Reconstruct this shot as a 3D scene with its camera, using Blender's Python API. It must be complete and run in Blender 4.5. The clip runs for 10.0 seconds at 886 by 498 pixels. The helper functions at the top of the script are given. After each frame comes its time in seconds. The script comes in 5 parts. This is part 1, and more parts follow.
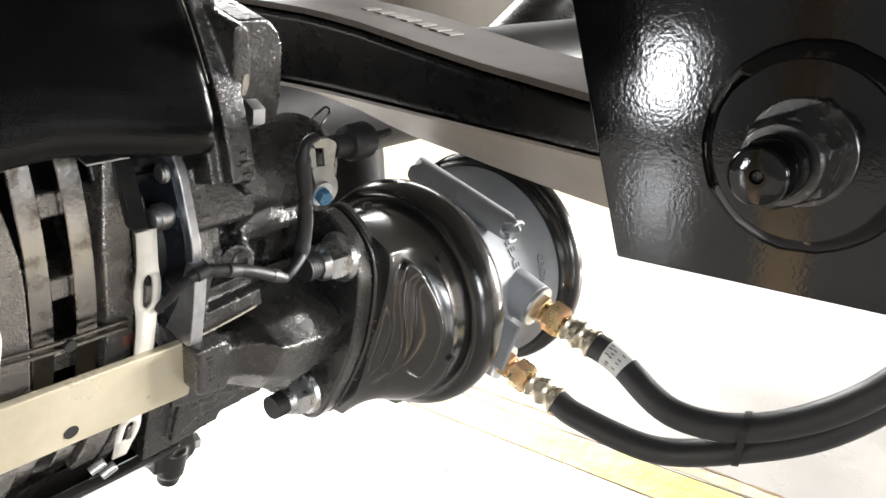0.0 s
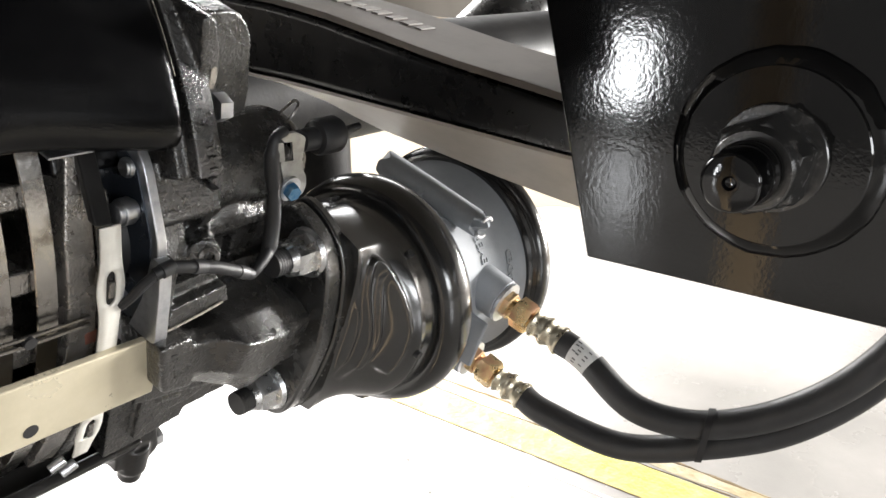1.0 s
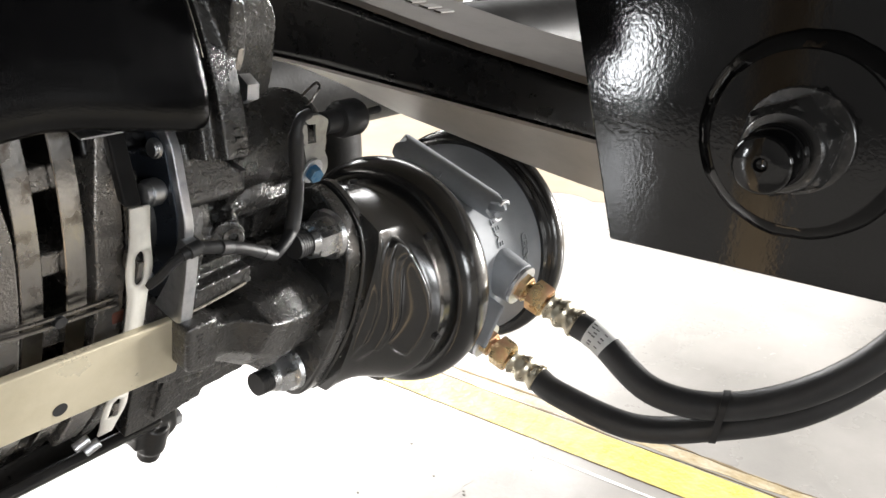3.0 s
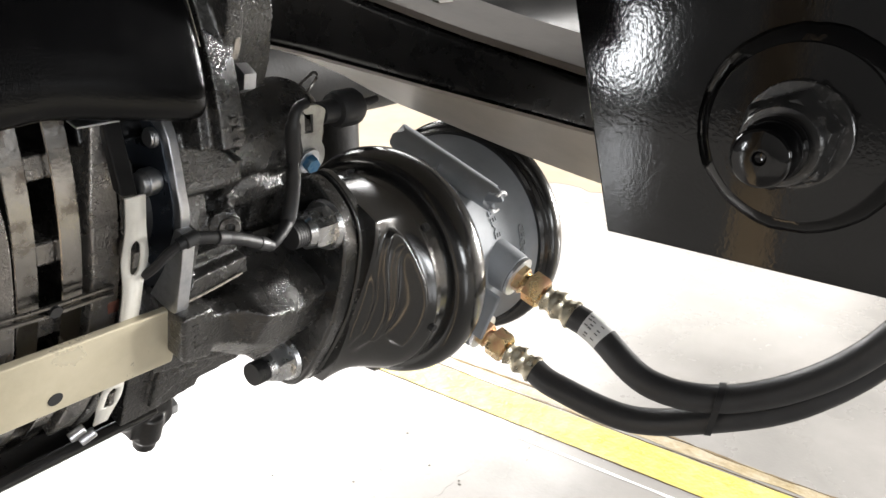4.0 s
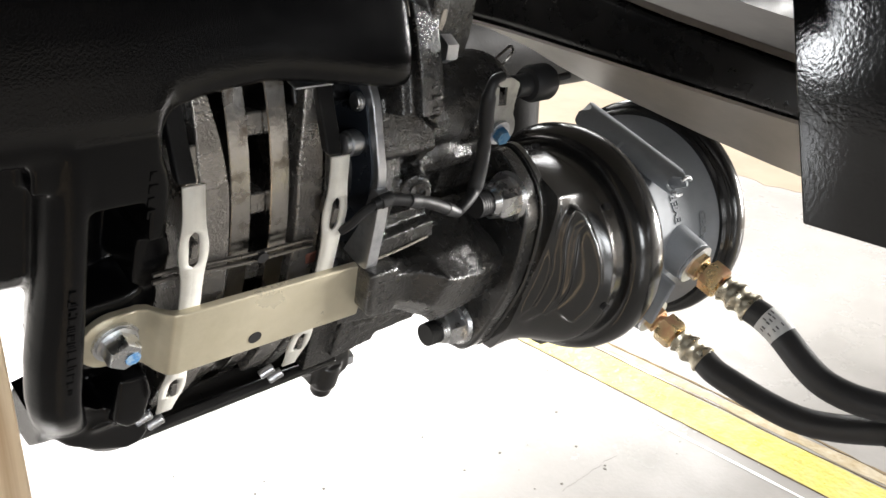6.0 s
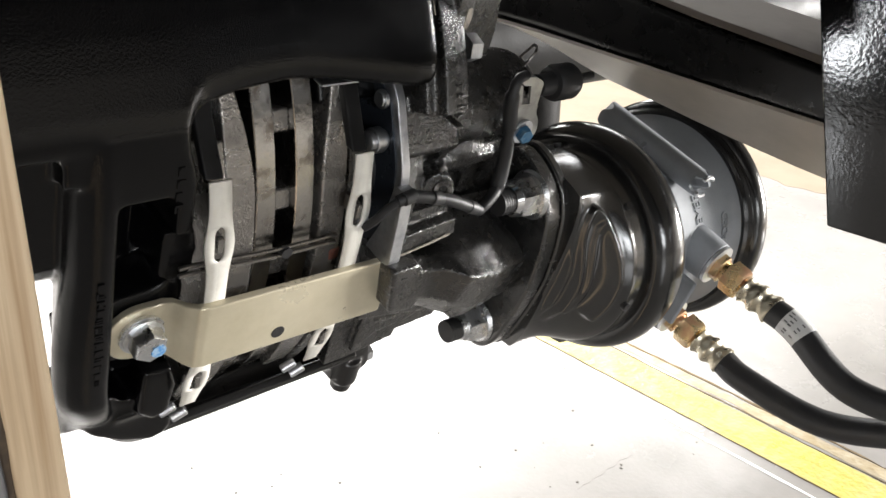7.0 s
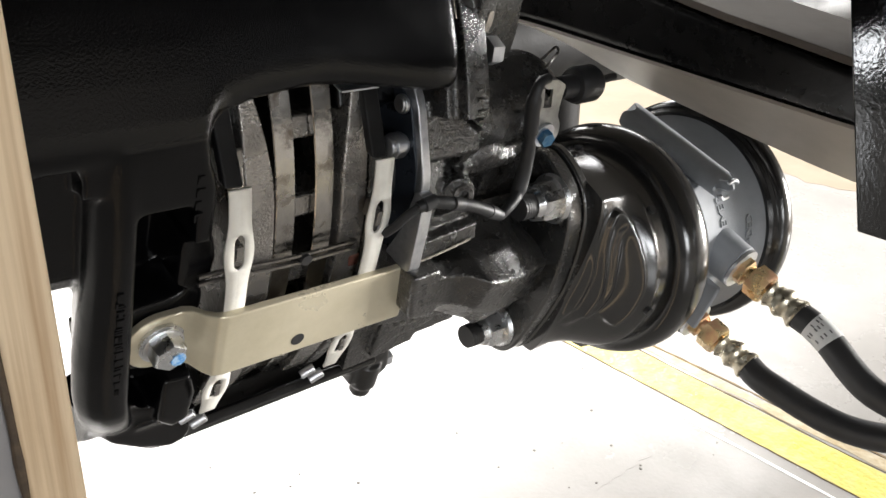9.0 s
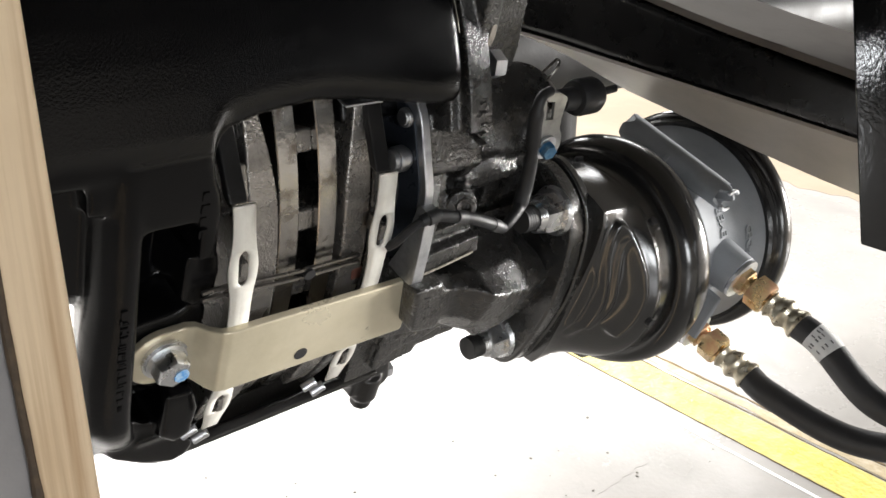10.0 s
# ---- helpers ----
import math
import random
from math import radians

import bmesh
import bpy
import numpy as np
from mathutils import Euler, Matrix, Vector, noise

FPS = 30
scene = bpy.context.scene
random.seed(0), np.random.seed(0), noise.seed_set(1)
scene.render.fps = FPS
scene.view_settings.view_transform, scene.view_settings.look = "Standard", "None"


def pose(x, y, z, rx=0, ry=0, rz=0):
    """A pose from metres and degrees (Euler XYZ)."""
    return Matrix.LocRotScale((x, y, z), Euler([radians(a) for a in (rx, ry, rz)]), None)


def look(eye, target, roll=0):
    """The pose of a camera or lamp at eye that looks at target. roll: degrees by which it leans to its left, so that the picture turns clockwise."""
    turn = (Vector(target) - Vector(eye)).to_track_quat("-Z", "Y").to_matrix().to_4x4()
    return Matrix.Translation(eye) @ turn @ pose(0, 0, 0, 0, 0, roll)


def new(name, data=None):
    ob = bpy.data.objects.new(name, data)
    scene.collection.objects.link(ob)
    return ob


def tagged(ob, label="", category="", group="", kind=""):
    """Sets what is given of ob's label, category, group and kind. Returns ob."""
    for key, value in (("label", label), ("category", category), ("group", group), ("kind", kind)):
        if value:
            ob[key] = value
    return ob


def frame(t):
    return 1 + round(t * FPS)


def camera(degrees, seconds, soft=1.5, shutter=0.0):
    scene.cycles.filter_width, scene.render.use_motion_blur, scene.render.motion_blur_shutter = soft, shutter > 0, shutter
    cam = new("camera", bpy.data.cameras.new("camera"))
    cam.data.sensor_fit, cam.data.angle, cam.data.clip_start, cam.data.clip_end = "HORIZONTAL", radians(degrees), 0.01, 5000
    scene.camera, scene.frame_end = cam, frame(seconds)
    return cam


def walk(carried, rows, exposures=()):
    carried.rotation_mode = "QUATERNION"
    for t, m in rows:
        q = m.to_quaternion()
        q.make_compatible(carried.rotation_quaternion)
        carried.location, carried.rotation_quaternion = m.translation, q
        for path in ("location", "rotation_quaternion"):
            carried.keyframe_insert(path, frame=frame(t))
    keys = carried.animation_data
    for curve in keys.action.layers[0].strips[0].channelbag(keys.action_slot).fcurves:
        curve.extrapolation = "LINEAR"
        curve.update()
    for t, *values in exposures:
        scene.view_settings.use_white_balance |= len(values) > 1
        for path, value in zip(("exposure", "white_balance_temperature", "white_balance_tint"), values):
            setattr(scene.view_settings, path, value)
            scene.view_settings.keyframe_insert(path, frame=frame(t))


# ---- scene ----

cam = camera(54.9, 10.0, shutter=0.5)
walk(cam, [
    (0.0, look((-0.4575, -0.3912, 0.8997), (-0.0075, -0.0424, 0.7103), 0.11)),
    (0.5, look((-0.4557, -0.3861, 0.9018), (0.0028, -0.0507, 0.7087), 0.45)),
    (1.0, look((-0.4563, -0.3845, 0.9047), (0.0073, -0.0590, 0.7068), 1.58)),
    (1.5, look((-0.4621, -0.3797, 0.9065), (0.0032, -0.0597, 0.7038), 2.00)),
    (2.0, look((-0.4685, -0.3765, 0.9067), (-0.0045, -0.0564, 0.7012), 1.68)),
    (3.5, look((-0.4692, -0.3747, 0.9017), (-0.0071, -0.0542, 0.6927), 2.07)),
    (4.0, look((-0.4680, -0.3738, 0.9036), (-0.0058, -0.0563, 0.6901), 2.30)),
    (4.5, look((-0.4714, -0.3708, 0.9028), (-0.0205, -0.0403, 0.6850), 2.86)),
    (4.6, look((-0.4782, -0.3724, 0.8965), (-0.0463, -0.0170, 0.6794), 3.25)),
    (4.7, look((-0.4786, -0.3704, 0.8950), (-0.0656, 0.0036, 0.6725), 3.33)),
    (4.8, look((-0.4823, -0.3730, 0.8981), (-0.0825, 0.0124, 0.6711), 3.20)),
    (5.0, look((-0.4860, -0.3702, 0.9050), (-0.0940, 0.0200, 0.6723), 2.90)),
    (5.5, look((-0.4855, -0.3688, 0.9034), (-0.0956, 0.0239, 0.6715), 2.74)),
    (7.0, look((-0.4903, -0.3684, 0.9050), (-0.1124, 0.0339, 0.6698), 3.18)),
    (7.5, look((-0.4911, -0.3618, 0.9064), (-0.1167, 0.0436, 0.6709), 3.06)),
    (8.0, look((-0.4883, -0.3636, 0.9072), (-0.1153, 0.0421, 0.6700), 2.99)),
    (8.5, look((-0.4884, -0.3653, 0.9080), (-0.1168, 0.0413, 0.6701), 2.74)),
    (9.0, look((-0.4873, -0.3607, 0.9077), (-0.1185, 0.0482, 0.6695), 2.60)),
    (9.5, look((-0.4879, -0.3595, 0.9085), (-0.1191, 0.0499, 0.6710), 2.67)),
    (10.0, look((-0.4904, -0.3543, 0.9112), (-0.1164, 0.0521, 0.6767), 2.59)),
], [(0.0, 0.72), (0.5, 0.6), (1.0, 0.52), (2.0, 0.4), (3.5, 0.26), (4.5, 0.2), (5.0, 0.1), (10.0, 0.1)])

# ---- light ----
SUN_ELEV, SUN_AZ = 52.0, 215.0
world = bpy.data.worlds.new("world")
scene.world = world
world.use_nodes = True
wn, wl = world.node_tree.nodes, world.node_tree.links
sky = wn.new("ShaderNodeTexSky")
sky.sky_type = "NISHITA"
sky.sun_disc = False
sky.sun_elevation = radians(SUN_ELEV)
sky.sun_rotation = radians(SUN_AZ)
wn["Background"].inputs["Strength"].default_value = 0.15
wl.new(sky.outputs[0], wn["Background"].inputs["Color"])
sun_data = bpy.data.lights.new("sun", "SUN")
sun_data.energy = 2.0
sun_data.angle = radians(0.5)
sun_data.color = (1.0, 0.95, 0.87)
sun = new("sun", sun_data)
sun_dir = Vector((math.sin(radians(SUN_AZ)) * math.cos(radians(SUN_ELEV)), math.cos(radians(SUN_AZ)) * math.cos(radians(SUN_ELEV)), math.sin(radians(SUN_ELEV))))
sun.matrix_world = look(sun_dir * 20, (0, 0, 0))


def window_light(name, centre, target, w, h, watts, color):
    d = bpy.data.lights.new(name, "AREA")
    d.shape, d.size, d.size_y, d.energy, d.color = "RECTANGLE", w, h, watts, color
    ob = new(name, d)
    ob.matrix_world = look(centre, target)
    return ob


# daylight in the openings of the hall
for dy in (-6.2, -4.2):
    window_light("door_light_east", (10.1, dy, 1.45), (0, dy, 1.45), 1.5, 2.1, 1900, (1.0, 0.975, 0.945))
window_light("window_light_north", (5.2, 8.6, 4.9), (5.2, 0, 4.9), 8.6, 4.1, 2200, (1.0, 0.98, 0.955))
window_light("window_light_east", (10.1, 6.05, 6.1), (0, 6.05, 6.1), 4.0, 1.7, 180, (1.0, 0.98, 0.955))
# added fill from an unseen south opening, for the pads and springs
window_light("fill_light_south", (-2.5, -8.1, 1.95), (-2.5, 0, 1.95), 2.7, 1.8, 240, (0.97, 0.985, 1.0))
window_light("hatch_light_west", (-4.1, 1.51, 0.325), (0, 1.51, 0.325), 0.22, 0.37, 12, (0.95, 0.975, 1.0))

# unseen lamps under the hall's ceiling, added to brighten the floor and its bounce
for lx, ly, watts in ((-1.0, 3.6, 1700), (2.6, -4.4, 900)):
    window_light("floor_fill_lamp", (lx, ly, 6.9), (lx, ly, 0), 1.4, 1.4, watts, (1.0, 0.985, 0.965))

# ---- materials ----
def material(name, color, rough=0.5, metal=0.0, tint=None, mix_scale=30.0, mix_low=0.45, mix_high=0.7,
             grain=0.0, grain_scale=600.0, rough_var=0.0, wave=0.0, wave_scale=60.0, spec=0.5, coat=0.0):
    """A surface with a second tone in patches, fine grain as bump, a slow wave as bump and uneven gloss."""
    m = bpy.data.materials.new(name)
    m.use_nodes = True
    n, l = m.node_tree.nodes, m.node_tree.links
    b = n["Principled BSDF"]
    b.inputs["Roughness"].default_value = rough
    b.inputs["Metallic"].default_value = metal
    b.inputs["Specular IOR Level"].default_value = spec
    b.inputs["Coat Weight"].default_value = coat
    b.inputs["Coat Roughness"].default_value = 0.12
    tc = n.new("ShaderNodeTexCoord")
    big = n.new("ShaderNodeTexNoise")
    big.inputs["Scale"].default_value = mix_scale
    big.inputs["Detail"].default_value = 6.0
    big.inputs["Roughness"].default_value = 0.65
    l.new(tc.outputs["Object"], big.inputs["Vector"])
    ramp = n.new("ShaderNodeValToRGB")
    ramp.color_ramp.elements[0].position = mix_low
    ramp.color_ramp.elements[1].position = mix_high
    l.new(big.outputs["Fac"], ramp.inputs["Fac"])
    mix = n.new("ShaderNodeMix")
    mix.data_type = "RGBA"
    mix.inputs["A"].default_value = (*color, 1)
    mix.inputs["B"].default_value = (*(tint or [c * 0.8 for c in color]), 1)
    l.new(ramp.outputs["Color"], mix.inputs["Factor"])
    l.new(mix.outputs["Result"], b.inputs["Base Color"])
    if rough_var:
        mr = n.new("ShaderNodeMapRange")
        mr.inputs["To Min"].default_value = max(0.03, rough - rough_var)
        mr.inputs["To Max"].default_value = min(1.0, rough + rough_var)
        mr.inputs["From Min"].default_value = 0.3
        mr.inputs["From Max"].default_value = 0.7
        l.new(big.outputs["Fac"], mr.inputs["Value"])
        l.new(mr.outputs["Result"], b.inputs["Roughness"])
    last = None
    for strength, scale, detail in ((grain, grain_scale, 3.0), (wave, wave_scale, 1.0)):
        if strength:
            t = n.new("ShaderNodeTexNoise")
            t.inputs["Scale"].default_value = scale
            t.inputs["Detail"].default_value = detail
            l.new(tc.outputs["Object"], t.inputs["Vector"])
            bump = n.new("ShaderNodeBump")
            bump.inputs["Strength"].default_value = strength
            bump.inputs["Distance"].default_value = 0.6 / scale
            l.new(t.outputs["Fac"], bump.inputs["Height"])
            if last:
                l.new(last.outputs["Normal"], bump.inputs["Normal"])
            last = bump
    if last:
        l.new(last.outputs["Normal"], b.inputs["Normal"])
        l.new(last.outputs["Normal"], b.inputs["Coat Normal"])
    return m


CAST = material("cast_black", (0.016, 0.0154, 0.0147), 0.27, tint=(0.023, 0.0220, 0.0209), mix_scale=60, grain=0.75, grain_scale=620, rough_var=0.05, spec=0.75, coat=0.22)
WORNEDGE = material("rubbed_edge", (0.30, 0.27, 0.23), 0.5, 0.4, tint=(0.10, 0.09, 0.08), mix_scale=500, grain=0.5, grain_scale=900)
BULK = material("bridge_black", (0.0020, 0.0020, 0.0023), 0.20, tint=(0.0032, 0.0031, 0.0033), mix_scale=25, grain=0.26, grain_scale=900, rough_var=0.05, spec=0.24)
WORNRING = material("worn_ring", (0.30, 0.29, 0.28), 0.35, 0.8, tint=(0.06, 0.055, 0.05), mix_scale=260, mix_low=0.42, mix_high=0.6)
BRACKET = material("bracket_plating", (0.36, 0.36, 0.345), 0.36, 0.8, tint=(0.26, 0.26, 0.25), mix_scale=120, grain=0.05)
# hall's reflection on the arm's black top, put into a matt tone
TOPSHEEN = material("arm_top_sheen", (0.145, 0.130, 0.115), 0.6, tint=(0.11, 0.098, 0.086), mix_scale=9, rough_var=0.05, spec=0.1, grain=0.05, grain_scale=300)
# floor's reflection in the arm's black lower face, put into the base colour
UNDERSHEEN = material("arm_under_sheen", (0.40, 0.368, 0.325), 0.42, tint=(0.31, 0.285, 0.25), mix_scale=8, grain=0.06, grain_scale=400, rough_var=0.08)
DARKSTEEL = material("dark_steel_wire", (0.16, 0.15, 0.14), 0.3, 0.9, tint=(0.09, 0.085, 0.08), mix_scale=120, rough_var=0.08)
KNOT = material("dark_knot", (0.06, 0.04, 0.025), 0.7, tint=(0.10, 0.07, 0.04), mix_scale=200)
CANPAINT = material("can_black", (0.011, 0.0110, 0.0108), 0.21, tint=(0.016, 0.0157, 0.0152), mix_scale=30, grain=0.03, grain_scale=500, rough_var=0.05, spec=0.8, coat=0.4)
CAST_SMOOTH = material("cast_black_smooth", (0.008, 0.0078, 0.008), 0.32, tint=(0.012, 0.0115, 0.0115), mix_scale=40, grain=0.15, grain_scale=520, rough_var=0.08)
GLOSS = material("gloss_black", (0.0028, 0.0028, 0.003), 0.07, tint=(0.004, 0.004, 0.004), mix_scale=30, wave=0.005, wave_scale=90, grain=0.036, grain_scale=480, rough_var=0.015, spec=0.4)
PIVOT = material("scuffed_pivot_paint", (0.022, 0.0215, 0.021), 0.24, tint=(0.060, 0.057, 0.054), mix_scale=140, mix_low=0.5, mix_high=0.72, grain=0.12, grain_scale=700, rough_var=0.06, spec=0.7)
FLANGEPAINT = material("flange_paint", (0.012, 0.0119, 0.0117), 0.24, tint=(0.020, 0.0197, 0.019), mix_scale=90, grain=0.3, grain_scale=900, rough_var=0.08, spec=0.8, coat=0.4)
SATIN = material("satin_black", (0.008, 0.008, 0.008), 0.19, tint=(0.016, 0.015, 0.014), mix_scale=35, grain=0.05, grain_scale=400, rough_var=0.06, spec=0.7)
AXLE = material("axle_paint", (0.008, 0.008, 0.0085), 0.5, tint=(0.014, 0.0135, 0.013), mix_scale=30, grain=0.1, grain_scale=300, rough_var=0.06, spec=0.10)
BEAM = material("beam_black", (0.0050, 0.0050, 0.0054), 0.28, tint=(0.0080, 0.0078, 0.0080), mix_scale=35, grain=0.08, grain_scale=350, rough_var=0.06, spec=0.35)
STEEL = material("rotor_steel", (0.36, 0.347, 0.33), 0.24, 1.0, tint=(0.15, 0.13, 0.112), mix_scale=60, mix_low=0.50, mix_high=0.68, grain=0.08, grain_scale=300, rough_var=0.09)
RAWCAST = material("raw_cast_iron", (0.25, 0.238, 0.225), 0.27, 0.8, tint=(0.14, 0.13, 0.12), mix_scale=50, grain=0.7, grain_scale=700, rough_var=0.10)
ZINC = material("zinc_plate", (0.72, 0.73, 0.74), 0.28, 1.0, tint=(0.52, 0.53, 0.55), mix_scale=80, grain=0.06, grain_scale=500, rough_var=0.1)
DULLZINC = material("dull_zinc", (0.55, 0.56, 0.58), 0.4, 1.0, tint=(0.34, 0.35, 0.38), mix_scale=70, grain=0.1, grain_scale=400, rough_var=0.1)
BLUEPLATE = material("blue_grey_plate", (0.035, 0.042, 0.055), 0.3, 0.5, tint=(0.02, 0.024, 0.03), mix_scale=50, grain=0.05, rough_var=0.1)
CREAM = material("cream_plating", (0.54, 0.49, 0.37), 0.32, 0.45, tint=(0.46, 0.415, 0.30), mix_scale=25, grain=0.05, grain_scale=700, rough_var=0.08)
SPRING = material("white_spring_steel", (0.68, 0.665, 0.615), 0.42, 0.1, tint=(0.56, 0.54, 0.50), mix_scale=50, grain=0.08, grain_scale=500, rough_var=0.08)
GREYALU = material("grey_alloy_paint", (0.265, 0.278, 0.296), 0.66, 0.0, tint=(0.22, 0.232, 0.248), mix_scale=30, grain=0.16, grain_scale=700, rough_var=0.1, spec=0.22)
BARE = material("bare_alloy", (0.62, 0.63, 0.65), 0.35, 0.8, tint=(0.5, 0.51, 0.53), mix_scale=200, grain=0.2, grain_scale=900)
RUBBER = material("hose_rubber", (0.02, 0.02, 0.021), 0.45, tint=(0.028, 0.028, 0.029), mix_scale=60, grain=0.1, grain_scale=500, rough_var=0.08)
PLASTIC = material("black_plastic", (0.014, 0.014, 0.015), 0.5, tint=(0.02, 0.02, 0.021), mix_scale=80, grain=0.08, grain_scale=500, spec=0.35)
BRASS = material("yellow_passivated", (0.71, 0.54, 0.30), 0.3, 0.95, tint=(0.66, 0.39, 0.24), mix_scale=70, mix_low=0.46, mix_high=0.62, grain=0.05, rough_var=0.08)
FERRULE = material("olive_passivated", (0.56, 0.51, 0.40), 0.32, 0.95, tint=(0.44, 0.40, 0.31), mix_scale=120, rough_var=0.1)
BLUEHEAD = material("blue_marked_zinc", (0.05, 0.17, 0.32), 0.3, 0.6, tint=(0.2, 0.32, 0.42), mix_scale=160)
BLUEINK = material("blue_ink", (0.04, 0.16, 0.36), 0.5, 0.0, tint=(0.25, 0.34, 0.42), mix_scale=420, mix_low=0.42, mix_high=0.6)
WHITELABEL = material("silver_label", (0.66, 0.66, 0.65), 0.35, tint=(0.58, 0.58, 0.575), mix_scale=60)
INK = material("label_ink", (0.12, 0.12, 0.12), 0.6)
CHALK = material("paint_marker", (0.17, 0.155, 0.138), 0.6, tint=(0.14, 0.126, 0.111), mix_scale=160)
RUST = material("copper_red_part", (0.17, 0.06, 0.04), 0.5, 0.2, tint=(0.10, 0.045, 0.035), mix_scale=120)


def floor_material():
    m = material("polished_concrete", (0.29, 0.277, 0.262), 0.26, tint=(0.215, 0.206, 0.195), mix_scale=3.2, mix_low=0.35, mix_high=0.7, grain=0.05, grain_scale=120, rough_var=0.09, wave=0.05, wave_scale=3.0, spec=0.6)
    n, l = m.node_tree.nodes, m.node_tree.links
    b = n["Principled BSDF"]
    first = b.inputs["Base Color"].links[0].from_socket
    tc = n.new("ShaderNodeTexCoord")
    spots = n.new("ShaderNodeTexNoise")
    spots.inputs["Scale"].default_value = 38.0
    spots.inputs["Detail"].default_value = 8.0
    spots.inputs["Roughness"].default_value = 0.8
    l.new(tc.outputs["Object"], spots.inputs["Vector"])
    ramp = n.new("ShaderNodeValToRGB")
    ramp.color_ramp.elements[0].position, ramp.color_ramp.elements[1].position = 0.68, 0.76
    l.new(spots.outputs["Fac"], ramp.inputs["Fac"])
    mix = n.new("ShaderNodeMix")
    mix.data_type = "RGBA"
    mix.inputs["B"].default_value = (0.3, 0.28, 0.26, 1)
    l.new(ramp.outputs["Color"], mix.inputs["Factor"])
    l.new(first, mix.inputs["A"])
    l.new(mix.outputs["Result"], b.inputs["Base Color"])
    return m


def wood_material():
    m = material("pine_wood", (0.72, 0.565, 0.38), 0.65, tint=(0.62, 0.47, 0.30), mix_scale=9, grain=0.1, grain_scale=400)
    n, l = m.node_tree.nodes, m.node_tree.links
    b = n["Principled BSDF"]
    first = b.inputs["Base Color"].links[0].from_socket
    tc, mp = n.new("ShaderNodeTexCoord"), n.new("ShaderNodeMapping")
    mp.inputs["Scale"].default_value = (260, 260, 7)
    l.new(tc.outputs["Object"], mp.inputs["Vector"])
    g = n.new("ShaderNodeTexNoise")
    g.inputs["Scale"].default_value = 1.0
    g.inputs["Detail"].default_value = 5.0
    l.new(mp.outputs["Vector"], g.inputs["Vector"])
    ramp = n.new("ShaderNodeValToRGB")
    ramp.color_ramp.elements[0].position, ramp.color_ramp.elements[1].position = 0.5, 0.75
    l.new(g.outputs["Fac"], ramp.inputs["Fac"])
    mix = n.new("ShaderNodeMix")
    mix.data_type = "RGBA"
    mix.inputs["B"].default_value = (0.36, 0.21, 0.10, 1)
    l.new(ramp.outputs["Color"], mix.inputs["Factor"])
    l.new(first, mix.inputs["A"])
    l.new(mix.outputs["Result"], b.inputs["Base Color"])
    return m


FLOOR = floor_material()
WOOD = wood_material()
WOODGREY = material("grey_batten", (0.27, 0.26, 0.262), 0.7, tint=(0.22, 0.212, 0.215), mix_scale=12, grain=0.2, grain_scale=300)
YELLOW = material("yellow_floor_paint", (0.50, 0.435, 0.115), 0.34, tint=(0.48, 0.43, 0.20), mix_scale=18, mix_low=0.45, mix_high=0.72, grain=0.4, grain_scale=130, rough_var=0.1, spec=0.5, wave=0.4, wave_scale=60)
OCHRE = material("tan_floor_edge", (0.30, 0.235, 0.13), 0.42, tint=(0.40, 0.345, 0.25), mix_scale=22, mix_low=0.35, mix_high=0.62, grain=0.2, grain_scale=200, wave=0.3, wave_scale=60)
TAN = material("tan_floor_tone", (0.22, 0.18, 0.135), 0.8, tint=(0.27, 0.225, 0.17), mix_scale=2.0, grain=0.08, grain_scale=120, spec=0.15)
LINEWHITE = material("white_floor_line", (0.82, 0.81, 0.78), 0.4, tint=(0.7, 0.69, 0.66), mix_scale=30)
EDGEBLACK = material("cracked_edge", (0.10, 0.068, 0.030), 0.6, tint=(0.20, 0.14, 0.07), mix_scale=30)
CRACKLINE = material("crack_grey", (0.26, 0.25, 0.23), 0.6, tint=(0.18, 0.17, 0.155), mix_scale=60)
CRACK = material("dark_grit", (0.10, 0.09, 0.08), 0.8, tint=(0.16, 0.14, 0.12), mix_scale=80)
DARKSHELL = material("dark_shell", (0.03, 0.03, 0.03), 0.55, tint=(0.045, 0.042, 0.04), mix_scale=4, grain=0.1, grain_scale=100)
WALLPAINT = material("hall_wall_paint", (0.11, 0.10, 0.088), 0.7, tint=(0.085, 0.078, 0.068), mix_scale=0.8, grain=0.1, grain_scale=60)
CEILING = material("ceiling_paint", (0.10, 0.098, 0.095), 0.7, tint=(0.08, 0.078, 0.075), mix_scale=0.8, grain=0.1, grain_scale=60)
# ---- mesh helpers ----
CAST_SKIN = bpy.data.textures.new("cast_skin", "CLOUDS")
CAST_SKIN.noise_scale, CAST_SKIN.noise_depth = 0.0024, 1


